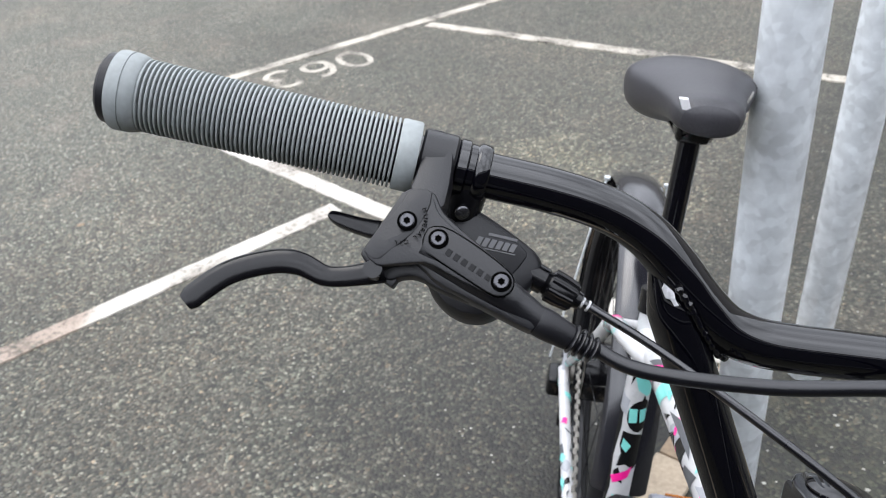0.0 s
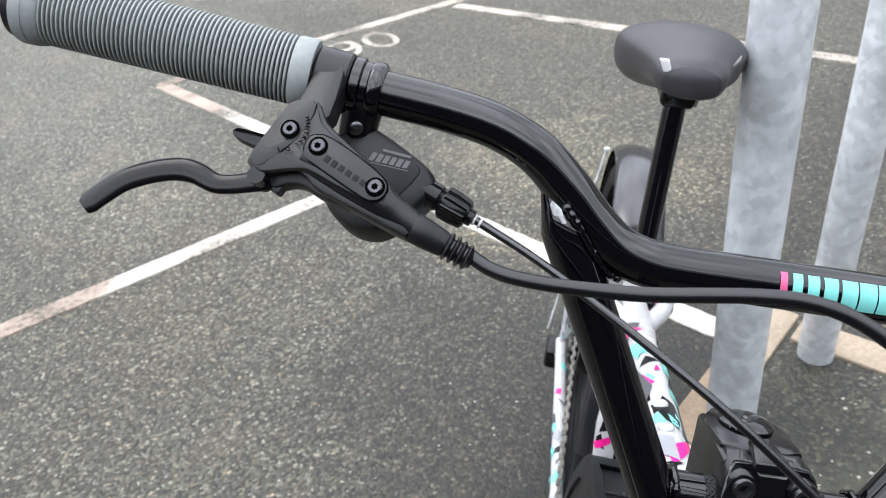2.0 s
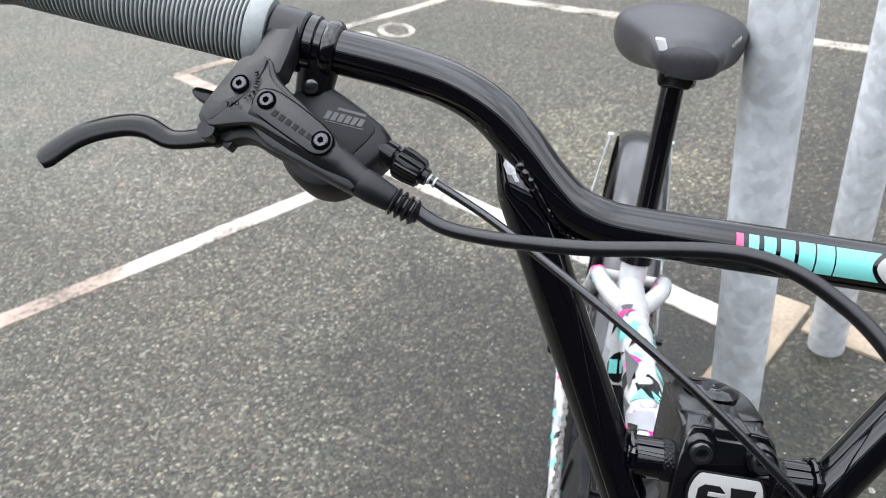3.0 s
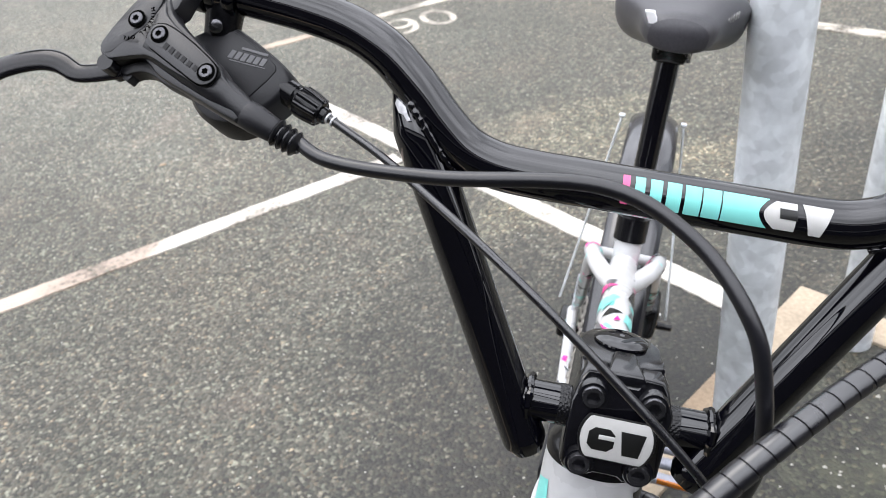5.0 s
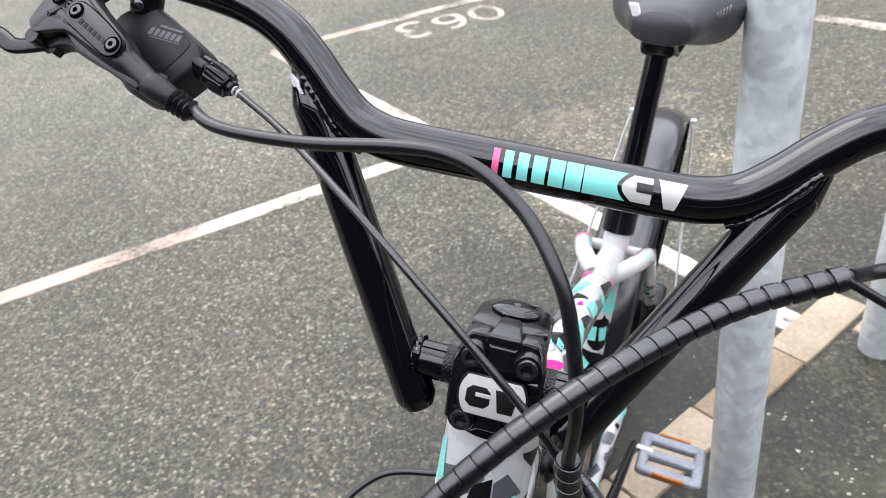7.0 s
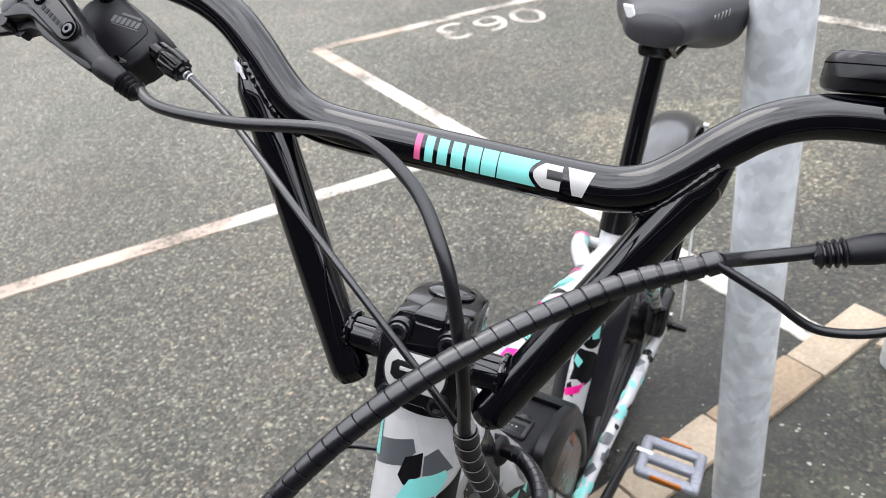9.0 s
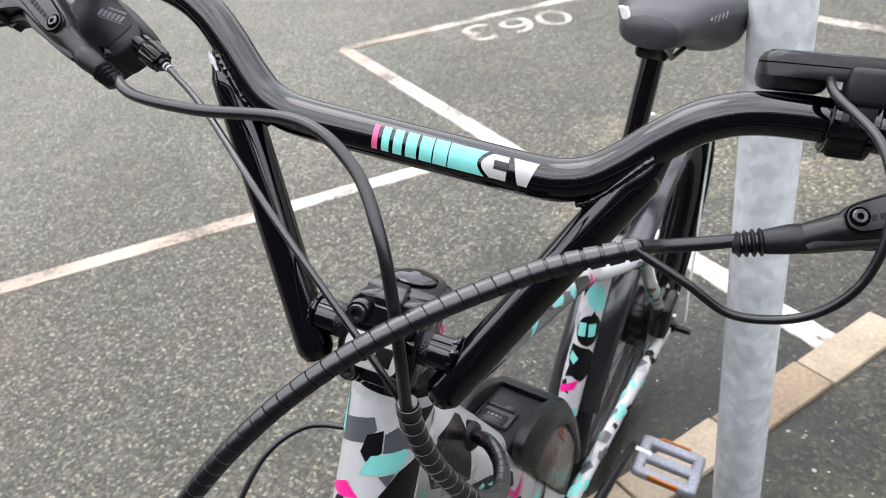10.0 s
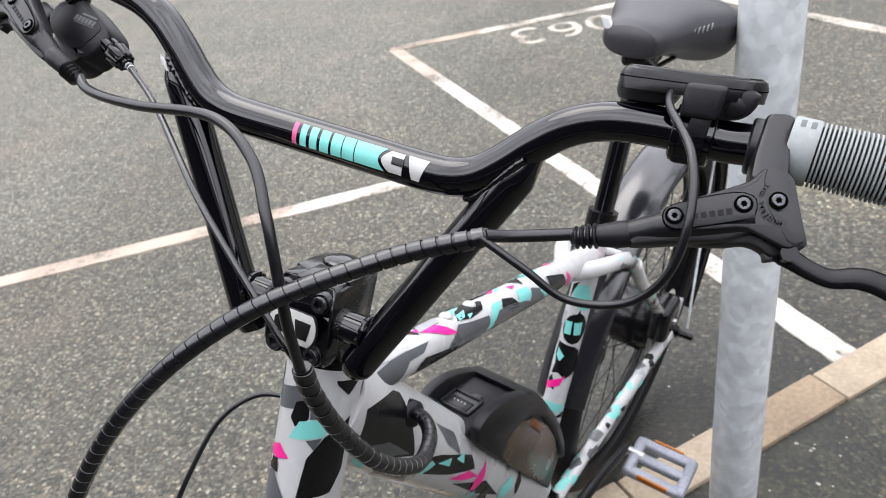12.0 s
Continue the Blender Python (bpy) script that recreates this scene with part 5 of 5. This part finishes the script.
for k, (mat, poly) in enumerate((
        (BLACKGLOSS, [(150, 150), (200, 140), (250, 158), (300, 140), (340, 160), (330, 215), (160, 215)]), (BLACKGLOSS, [(203, 128), (206, 40), (214, 6), (250, -20), (264, 50), (256, 90), (262, 128), (240, 118), (226, 132)]), (MINT, [(106, 128), (99, 53), (138, -10), (143, 50), (134, 96)]),
        (BLACKGLOSS, disc), (MINT, [(166, 118), (164, 82), (186, 76), (188, 112)]), (MINT, [(165, 72), (162, 34), (184, 28), (186, 62)]), (HOTPINK, [(282, 150), (259, 51), (277, 66), (291, 130)]),
        (MINT, [(310, 125), (312, 10), (328, 20), (324, 90)]), (GREYPAINT, [(40, 120), (60, 40), (90, 60), (80, 130)]), (MINT, [(214, 118), (224, 80), (236, 96), (228, 124)]))):
    painted_patch(poly, mat, seattube, *SEAT_T, k)
shards(seattube, SEAT_T, (20, 470), (0, 180), 12, 33, 0)
shards(seattube, SEAT_T, (330, 470), (0, 180), 10, 34, 12)
frame_tube("bottom_bracket", [(-0.045, 0.40, -0.75), (0.045, 0.40, -0.75)], 0.0260, SATIN)
frame_tube("seat_collar", [(0, 0.556, -0.280), (0, 0.567, -0.248)], 0.0225, SATIN, "black seat clamp collar")
frame_tube("seat_post", [(0, 0.556, -0.28), (0, 0.630, -0.045)], 0.0150, GLOSS, "gloss black seat post")
for sd in (-1, 1):
    stay = frame_tube("seat_stay", [(sd * 0.047, 0.615, -0.362), (sd * 0.052, 0.66, -0.43), (sd * 0.066, 0.84, -0.655)], lambda f: 0.0118 - 0.003 * f, FRAMEWHITE, "seat stay in camouflage paint beside the seat tube", 18)
    STAY_T = (FR(sd * 0.052, 0.66, -0.43), FR(sd * 0.066, 0.84, -0.655) - FR(sd * 0.052, 0.66, -0.43), L_AX * sd, 0.0106)
    shards(stay, STAY_T, (-20, 280), (-180, 180), 44, 71 + sd, 0, 0.8)
    # cast arm of the yoke that wraps round the seat tube
    yoke = part("stay_yoke", tube(smooth_line([FR(*q) for q in ((sd * 0.004, 0.452, -0.286), (sd * 0.023, 0.487, -0.296), (sd * 0.040, 0.525, -0.303), (sd * 0.047, 0.565, -0.318), (sd * 0.047, 0.620, -0.370))], 6), lambda f: 0.0135 - 0.0035 * f, 20), FRAMEWHITE, bike, "pearl white cast yoke with dark shards round the seat tube")
    for (p, q), r_ in ((((sd * 0.040, 0.525, -0.303), (sd * 0.047, 0.565, -0.318)), 0.0124), (((sd * 0.047, 0.568, -0.320), (sd * 0.047, 0.620, -0.370)), 0.0114)):
        shards(yoke, (FR(*p), FR(*q) - FR(*p), L_AX * sd, r_), (2, 52), (-180, 180), 16, 61 + sd, 0, 0.75)
    chain_stay = frame_tube("chain_stay", [(sd * 0.040, 0.42, -0.748), (sd * 0.0575, 0.635, -0.715), (sd * 0.075, 0.85, -0.682)], 0.0112, FRAMEWHITE, "chain stay in camouflage paint", 18)
    CHAIN_T = (FR(sd * 0.040, 0.42, -0.748), FR(sd * 0.075, 0.85, -0.682) - FR(sd * 0.040, 0.42, -0.748), W_AX, 0.0112)
    shards(chain_stay, CHAIN_T, (10, 420), (-180, 180), 56, 81 + sd, 0, 0.8)
    dropout = part("dropout", slab(rounded([(0.815, -0.704, 0), (0.842, -0.712, 0), (0.872, -0.690, 0), (0.892, -0.652, 0), (0.896, -0.622, 0), (0.880, -0.618, 0), (0.862, -0.650, 0), (0.835, -0.672, 0)], 1), 0.007, lambda a, b, h: FR(sd * (0.079 + h), a, b), 0.0012), LIGHTGREY, bike, "pale grey alloy dropout plate")
    for a, b in ((0.868, -0.662), (0.852, -0.690)):
        part("bolt", lathe(FR(sd * 0.079, a, b), L_AX * sd, [(0, 0.006), (0.003, 0.006), (0.004, 0.004), (0.004, 0.0)], 12), BOLT, dropout)
frame_tube("stay_bridge", [(-0.044, 0.575, -0.325), (0.044, 0.575, -0.325)], 0.008, FRAMEWHITE, "", 14)


# wheels
def wheel(name, axis_pt, axle, tyre_r, thick, hub_r=0.036):
    up = (UP - axle * axle.z).normalized()
    fw = axle.cross(up)
    C = lambda d, r_, w: axis_pt + axle * d + (up * math.cos(w) + fw * math.sin(w)) * r_

    def ring(prof, seg=72):
        vs = [C(d, r_, 2 * math.pi * k / seg) for k in range(seg) for d, r_ in prof]
        m = len(prof)
        fs = [(k * m + i, k * m + (i + 1) % m, ((k + 1) % seg) * m + (i + 1) % m, ((k + 1) % seg) * m + i) for k in range(seg) for i in range(m)]
        return vs, fs
    rt = tyre_r - thick / 2
    tyre = [(thick / 2 * math.sin(radians(a)) * 0.95, rt + thick / 2 * math.cos(radians(a))) for a in range(-130, 131, 20)]
    wh = part(name, ring([(-0.014, rt - 0.036), (-0.017, rt - 0.014), (-0.011, rt - 0.012), (0.011, rt - 0.012), (0.017, rt - 0.014), (0.014, rt - 0.036)]), SATIN, bike, "spoked bicycle wheel with black rim")
    part("tyre", ring(tyre), TYRE, wh, "wide black rubber tyre")
    part("hub", tube([axis_pt - axle * 0.055, axis_pt - axle * 0.03, axis_pt + axle * 0.03, axis_pt + axle * 0.055], lambda f: hub_r if 0.2 < f < 0.8 else hub_r * 0.72, 32), SATIN, wh)
    for k in range(28):
        w = 2 * math.pi * k / 28
        s = 1 if k % 2 else -1
        part("spoke", tube([C(s * 0.030, hub_r - 0.002, w + 0.5 * (1 if k % 4 < 2 else -1)), C(s * 0.004, rt - 0.034, w)], 0.0011, 5), SATIN, wh)
    return wh


REAR = FR(0, 0.855, -0.680)
wheel("rear_wheel", REAR, L_AX, 0.386, 0.070, 0.062)
FRONT_AX = (R_AX - U_AX * R_AX.dot(U_AX)).normalized()
fork_end = AXIS(-0.745) + N_AX * 0.045
wheel("front_wheel", fork_end, FRONT_AX, 0.372, 0.056)
part("fork_crown", tube([AXIS(-0.335) - R_AX * 0.055, AXIS(-0.33), AXIS(-0.335) + R_AX * 0.055], 0.021, 20), GLOSS, bike)
for sd in (-1, 1):
    part("fork_leg", tube([AXIS(-0.33) + R_AX * sd * 0.052, AXIS(-0.60) + R_AX * sd * 0.054 + N_AX * 0.012, fork_end + R_AX * sd * 0.055], lambda f: 0.018 - 0.005 * f, 20), GLOSS, bike, "gloss black fork leg")

# mudguard with thin stays
def mudguard():
    vs, fs = [], []
    n, m = 40, 12
    up = W_AX
    for i in range(n + 1):
        w = radians(-74 + 196 * i / n)
        for lay in (0.0, -0.002):
            for j in range(m + 1):
                a = radians(-80 + 160 * j / m)
                rad = 0.392 + 0.020 * math.cos(a) + lay
                vs.append(REAR + L_AX * (math.sin(a) * 0.044 + 0.004) + (W_AX * math.cos(w) + B_AX * math.sin(w)) * rad)
    k = 2 * (m + 1)
    for i in range(n):
        for j in range(m):
            fs.append((i * k + j, i * k + j + 1, (i + 1) * k + j + 1, (i + 1) * k + j))
            q = m + 1
            fs.append((i * k + q + j, (i + 1) * k + q + j, (i + 1) * k + q + j + 1, i * k + q + j + 1))
    for i in (0, n):
        for j in range(m):
            fs.append((i * k + j, i * k + j + 1, i * k + m + 2 + j, i * k + m + 1 + j))
    g = part("mudguard", (vs, fs), GUARD, bike, "smooth dark grey plastic rear mudguard")
    for sd in (-1, 1):
        top = REAR + L_AX * sd * 0.056 + (W_AX * math.cos(0.30) + B_AX * math.sin(0.30)) * 0.400
        part("stay_wire", tube([REAR + L_AX * sd * 0.106 + W_AX * 0.02, top], 0.0022, 8), GALV, g, "thin bright mudguard stay")
        part("stay_bolt", lathe(top, L_AX * sd, [(-0.005, 0.0045), (0.003, 0.0045), (0.005, 0.003), (0.0052, 0.0)], 10), GALV, g)


mudguard()

# saddle
def saddle():
    C = lambda l, b, w: FR(l + 0.004, 0.677 + b, -0.022 + w - 0.16 * b)
    rows = [(-0.1225, 0.009, 0.016), (-0.120, 0.022, 0.024), (-0.115, 0.036, 0.034), (-0.098, 0.045, 0.041), (-0.06, 0.050, 0.044), (-0.02, 0.062, 0.049), (0.02, 0.080, 0.056), (0.06, 0.092, 0.060), (0.09, 0.093, 0.060), (0.108, 0.080, 0.052), (0.114, 0.055, 0.040)]
    n = 28
    vs, fs = [], []
    for b, hw, ht in rows:
        for k in range(n):
            w = 2 * math.pi * k / n
            c, s = math.cos(w), math.sin(w)
            x = hw * math.copysign(abs(c) ** 0.75, c)
            drop = 0.66 + 0.55 * min(1.0, max(0.0, (b + 0.04) / 0.09))
            z = ht * 0.55 + ht * (0.55 - 0.10 * min(1.0, max(0.0, b / 0.08)) if s > 0 else drop) * math.copysign(abs(s) ** 0.55, s) - (0.16 * x * x / max(hw, 0.02) if s > 0 else 0)
            vs.append(C(x, b, z))
    for i in range(len(rows) - 1):
        for k in range(n):
            j = (k + 1) % n
            fs.append((i * n + k, i * n + j, (i + 1) * n + j, (i + 1) * n + k))
    fs += [tuple(range(n)), tuple(range((len(rows) - 1) * n, len(rows) * n))]
    sdl = part("saddle", (vs, fs), SADDLE, bike, "wide charcoal vinyl saddle")
    sub = sdl.modifiers.new("soft", "SUBSURF")
    sub.levels = sub.render_levels = 1
    part("seat_clamp", block((0.045, 0.05, 0.030), lambda x, y, z: FR(x, 0.634 + y, -0.028 + z), 0.008, 3), SATIN, sdl)
    for sd in (-1, 1):
        part("rail", tube([C(sd * 0.012, -0.11, 0.008), C(sd * 0.020, -0.05, -0.026), C(sd * 0.022, 0.03, -0.026), C(sd * 0.04, 0.10, 0.006)], 0.0036, 8), SATIN, sdl)
    part("label", block((0.011, 0.006, 0.014), lambda x, y, z: FR(-0.030 + x - 0.5 * z, 0.567 + y, 0.030 + z), 0.0004, 1), LABELWHITE, sdl, "small white sewn label")
    for i in range(5):
        part("brand_mark", block((0.001, 0.006, 0.008), lambda x, y, z: FR(0.0610 + x + 0.40 * (i * 0.008), 0.645 + y + i * 0.008, 0.010 + z), 0.0003, 1), WHITE, sdl)


saddle()

# battery on the down tube
def battery():
    DT, DN = Vector((0.548, -0.836)), Vector((0.836, 0.548))

    def Q(x, a, h):
        return FR(x, DT.x * a + DN.x * h, -0.15 + DT.y * a + DN.y * h)
    side = lambda x0: (lambda a, b, h: Q(x0 + h, a, b))
    both = lambda prof: [(a, h, 0.0) for a, h in prof]
    body = part("battery", slab(both([(0.30, 0.03), (0.30, 0.108), (0.50, 0.112), (0.63, 0.090), (0.66, 0.03)]), 0.074, side(0.037), 0.003), MATT_DEEP, bike, "black battery case on the down tube")
    cover = part("head_cover", slab(rounded(both([(0.198, 0.032), (0.206, 0.042), (0.268, 0.092), (0.300, 0.112), (0.34, 0.115), (0.34, 0.03)]), 1), 0.064, side(0.028), 0.006), MATT_DEEP, body, "charcoal plastic battery head cover")
    T = lambda x, s, d: Q(-0.009 + 0.82 * x, 0.2375 + 0.60 * s - 0.63 * d, 0.0675 + 0.48 * s + 0.78 * d)
    part("switch_recess", block((0.044, 0.046, 0.002), lambda x, s, d: T(x, s, d + 0.0008), 0.0006, 1), BLACKPAINT, cover)
    for sx, sy, cx, cy in ((0.050, 0.005, 0, -0.0235), (0.050, 0.005, 0, 0.0235), (0.005, 0.050, -0.0235, 0), (0.005, 0.050, 0.0235, 0)):
        part("rim", block((sx, sy, 0.006), lambda x, s, d: T(x + cx, s + cy, d + 0.0012), 0.0016, 2), MATT, cover)
    part("switch_panel", block((0.036, 0.026, 0.002), lambda x, s, d: T(x, s - 0.006, d + 0.0022), 0.0008, 2), MATT, cover)
    part("switch_button", lathe(T(0.010, 0.034, 0), T(0, 0, 1) - T(0, 0, 0), [(0, 0.007), (0.0012, 0.007), (0.002, 0.005)], 16), BLACKPAINT, cover)
    for i in range(4):
        part("indicator", block((0.0022, 0.0022, 0.001), lambda x, s, d: T(-0.010 + 0.006 * i + x, -0.004 + s, d + 0.0036), 0.0003, 1), WHITE, cover)
    arch = [(0.290, 0.112), (0.320, 0.127), (0.361, 0.131), (0.500, 0.127), (0.600, 0.111), (0.648, 0.092), (0.640, 0.080), (0.578, 0.098), (0.458, 0.110), (0.345, 0.108)]
    hood = part("hood", slab(rounded(both(arch), 1), 0.084, side(0.042), 0.005), MATT_DEEP, body, "raised black hood across the battery")
    for x0 in (0.043, -0.031):
        part("cheek", slab(rounded(both([(0.222, 0.030), (0.188, 0.042), (0.196, 0.066), (0.228, 0.092), (0.288, 0.116), (0.361, 0.130), (0.440, 0.129), (0.440, 0.113), (0.350, 0.099), (0.306, 0.060), (0.325, 0.030)]), 2), 0.012, side(x0), 0.0045), MATT_DEEP, hood)
    part("side_panel", slab(rounded(both([(0.312, 0.045), (0.345, 0.092), (0.458, 0.109), (0.575, 0.100), (0.605, 0.062), (0.592, 0.030), (0.345, 0.030)]), 1), 0.004, side(0.0385), 0.001), SMOKE, body, "smoked glossy side panel")
    part("amber_reflector", slab(both([(0.385, 0.090), (0.385, 0.101), (0.450, 0.101), (0.445, 0.090)]), 0.003, side(0.0402), 0.0008), AMBER_DIM, body)


battery()

# cranks and pedals
def pedal(mid, across, ahead):
    up = across.cross(ahead).normalized()
    Q = lambda x, y, z: mid + across * x + ahead * y + up * z
    cage = ([], [])
    for y in (-0.036, 0.0, 0.036):
        cage = joined(cage, block((0.104, 0.020, 0.018), lambda a, b, c: Q(a, y + b, c), 0.006, 3))
    for x in (-0.048, 0.048):
        cage = joined(cage, block((0.020, 0.090, 0.020), lambda a, b, c: Q(x + a, b, c), 0.0075, 3))
    p = part("pedal", cage, PEDAL, bike, "silver-grey alloy platform pedal")
    for y in (-1, 1):
        part("reflector", block((0.056, 0.005, 0.012), lambda a, b, c: Q(a, y * 0.0455 + b, c - 0.005), 0.002, 2), AMBER, p, "amber pedal reflector")
    for y in (-0.036, 0.0, 0.036):
        for x in (-0.025, 0.025):
            part("grip_pin", tube([Q(x, y, 0.006), Q(x, y, 0.0105)], 0.002, 8), PEDAL, p)


PED = FR(0.164, 0.602, -0.780)
part("crank", tube([FR(0.075, 0.40, -0.75), FR(0.085, 0.5, -0.755), FR(0.095, 0.608, -0.774)], lambda f: 0.016 - 0.004 * f, 16, flat=0.6, flat_axis=L_AX), SATIN, bike, "black crank arm")
part("crank", tube([FR(-0.075, 0.40, -0.75), FR(-0.085, 0.3, -0.745), FR(-0.095, 0.19, -0.740)], lambda f: 0.016 - 0.004 * f, 16, flat=0.6, flat_axis=L_AX), SATIN, bike)
part("pedal_axle", tube([FR(0.09, 0.606, -0.775), FR(0.13, 0.606, -0.776)], 0.007, 12), STEEL, bike)
part("pedal_axle", tube([FR(-0.09, 0.19, -0.74), FR(-0.13, 0.19, -0.74)], 0.007, 12), STEEL, bike)
pedal(PED, L_AX, (-B_AX * 0.995 - W_AX * 0.02).normalized())
pedal(FR(-0.165, 0.19, -0.740), L_AX, -B_AX)
part("chainring", lathe(FR(-0.052, 0.40, -0.75), L_AX, [(0, 0.074), (0.001, 0.078), (0.003, 0.078), (0.004, 0.074)], 44), SATIN, bike)
for q0, q1 in (((-0.05, 0.40, -0.672), (-0.05, 0.855, -0.635)), ((-0.05, 0.40, -0.828), (-0.05, 0.855, -0.76))):
    a, b = FR(*q0), FR(*q1)
    d = (b - a).normalized()
    run_ = part("chain", tube([a, b], 0.0022, 6), CHAIN, bike, "steel roller chain")
    for i in range(int((b - a).length / 0.0127)):
        c = a + d * (i + 0.5) * 0.0127
        s = L_AX * (0.002 if i % 2 else -0.002)
        part("chain_link", tube([c - d * 0.006 + s, c + d * 0.006 + s], 0.0032, 6), CHAIN, run_)
part("sprockets", lathe(REAR - L_AX * 0.060, L_AX, [(0, 0.024), (0.006, 0.03), (0.012, 0.04), (0.018, 0.050), (0.022, 0.062)], 36), CHAIN, bike)
part("rear_derailleur", block((0.035, 0.06, 0.05), lambda x, y, z: FR(-0.085 + x, 0.87 + y, -0.735 + z), 0.010, 3), SATIN, bike)
part("derailleur_cage", block((0.012, 0.03, 0.11), lambda x, y, z: FR(-0.060 + x, 0.865 + y, -0.80 + z), 0.006, 2), SATIN, bike)
part("brake_rotor", lathe(REAR + L_AX * 0.052, L_AX, [(0, 0.078), (0.0005, 0.080), (0.0015, 0.080), (0.002, 0.078)], 44), STEEL, bike)
cal = part("brake_caliper", block((0.040, 0.078, 0.080), lambda x, y, z: FR(0.066 + x, 0.812 + y, -0.618 + z), 0.014, 3), SATIN, bike, "black rear disc brake caliper")
part("caliper_bolt", lathe(FR(0.086, 0.812, -0.618), L_AX, [(0, 0.006), (0.004, 0.006), (0.006, 0.004), (0.006, 0.0)], 12), STEEL, cal)
part("axle_nut", lathe(FR(0.075, 0.856, -0.680), L_AX, [(0, 0.012), (0.016, 0.012), (0.018, 0.008), (0.046, 0.007), (0.048, 0.0)], 14), SATIN, bike)

# ---- cables ----
def cable(name, pts, radius, mat, label="", m=10, seg=14):
    return part(name, tube(smooth_line([ST(*p) for p in pts], m), radius, seg), mat, bike, label)


H1 = [(-0.1830, 0.0490, 0.1300), (-0.1588, 0.0588, 0.123), (-0.1082, 0.0696, 0.1261), (-0.0397, 0.0785, 0.1358), (-0.0004, 0.0891, 0.1224), (0.0244, 0.1031, 0.0977), (0.0363, 0.1033, 0.0694), (0.0440, 0.0960, 0.036), (0.0460, 0.0780, 0.0020)]
cable("brake_hose", H1, 0.0034, RUBBER, "matt black hydraulic brake hose")
C1 = [(-0.1770, 0.0086, 0.1362), (-0.132, 0.026, 0.1173), (-0.0537, 0.0641, 0.0763), (0.0200, 0.0760, 0.0220), (0.0430, 0.0700, -0.0040)]
cable("gear_cable", C1, 0.0022, WRAP, "thin glossy black gear cable")
W1 = [(0.1416, 0.0725, 0.1175), (0.0921, 0.0830, 0.0908), (0.0345, 0.1198, 0.0496), (-0.0125, 0.1408, -0.0085), (-0.0500, 0.1450, -0.0860), (-0.0660, 0.1420, -0.1700), (-0.060, 0.110, -0.30)]
H2 = [(0.1405, 0.0760, 0.1180), (0.1520, 0.0640, 0.1190), (0.1715, 0.0560, 0.1243), (0.1865, 0.0490, 0.1288)]
cable("brake_hose", H2, 0.0034, RUBBER, "matt black hydraulic brake hose")
W2 = [(0.1390, 0.0770, 0.1165), (0.1644, 0.0735, 0.1068), (0.1892, 0.0660, 0.0960), (0.2176, 0.0665, 0.1046), (0.2331, 0.0720, 0.1266), (0.2349, 0.0720, 0.1568), (0.2257, 0.0560, 0.1833), (0.206, 0.0240, 0.2002), (0.203, 0.010, 0.208)]
cable("display_cable", W2, 0.0022, RUBBER, "thin black display cable")
W3 = [(0.0460, 0.0760, 0.0020), (0.0500, 0.0640, -0.0200), (0.0620, 0.0420, -0.0520), (0.0800, 0.0060, -0.0880), (0.0884, -0.0500, -0.1170), (0.0800, -0.0950, -0.1220), (0.0620, -0.1250, -0.1240), (0.0420, -0.1440, -0.1330)]
W4 = [(-0.012, -0.050, -0.105), (-0.0380, -0.066, -0.118), (-0.0740, -0.064, -0.129), (-0.0980, -0.050, -0.155), (-0.1080, -0.034, -0.195), (-0.1120, -0.012, -0.255), (-0.105, 0.01, -0.33)]
cable("brake_hose", W4, 0.0024, RUBBER, "thin black front brake hose")


def spiral(name, pts, radius, pitch, label):
    """A cable bundle in a helical plastic wrap with open seams."""
    line = smooth_line([ST(*p) for p in pts], 14)
    core = part(name, tube(line, radius * 0.86, 14), RUBBER, bike, label)
    lens = [0.0]
    for i in range(len(line) - 1):
        lens.append(lens[-1] + (line[i + 1] - line[i]).length)
    fr = frames_along(line)

    def at(s):
        s = min(max(s, 0), lens[-1])
        i = max(k for k in range(len(lens) - 1) if lens[k] <= s)
        f = (s - lens[i]) / max(1e-9, lens[i + 1] - lens[i])
        g = lambda q: fr[i][q].lerp(fr[i + 1][q], f)
        return g(0), g(2), g(3)
    turns = int(lens[-1] / pitch) - 1
    seg = 14
    for k in range(turns):
        vs, fs = [], []
        for i in range(seg + 1):
            w = 2 * math.pi * i / seg
            open_ = 0.20 * max(0.0, 1 - k / 8)
            for v, lift in ((0.0, 0.93), (0.02, 1.0), (0.3, 1.015), (0.62, 1.015 + open_ * 0.2), (0.93 - open_, 1.0 + open_ * 0.4), (0.95 - open_, 0.93)):
                s = (k + v + 0.22 * math.sin(w * 0.5)) * pitch
                p, a, b = at(s)
                vs.append(p + (a * math.cos(w) + b * math.sin(w)) * radius * lift)
        for i in range(seg):
            for j in range(5):
                fs.append((i * 6 + j, i * 6 + j + 1, (i + 1) * 6 + j + 1, (i + 1) * 6 + j))
        part("wrap_turn", (vs, fs), WRAP, core)
    return core


spiral("cable_loom", W1, 0.0054, 0.0088, "brake hose and wire in glossy black spiral wrap")
spiral("cable_loom", W3, 0.0066, 0.0100, "cable bundle in black spiral wrap entering the frame")
part("cable_port", lathe(ST(0.0430, -0.1430, -0.1340), (L_AX + W_AX * 0.4 - B_AX * 0.2), [(-0.008, 0.013), (0.0, 0.013), (0.003, 0.010), (0.004, 0.006)], 20), MATT_DEEP, bike, "black rubber cable port")
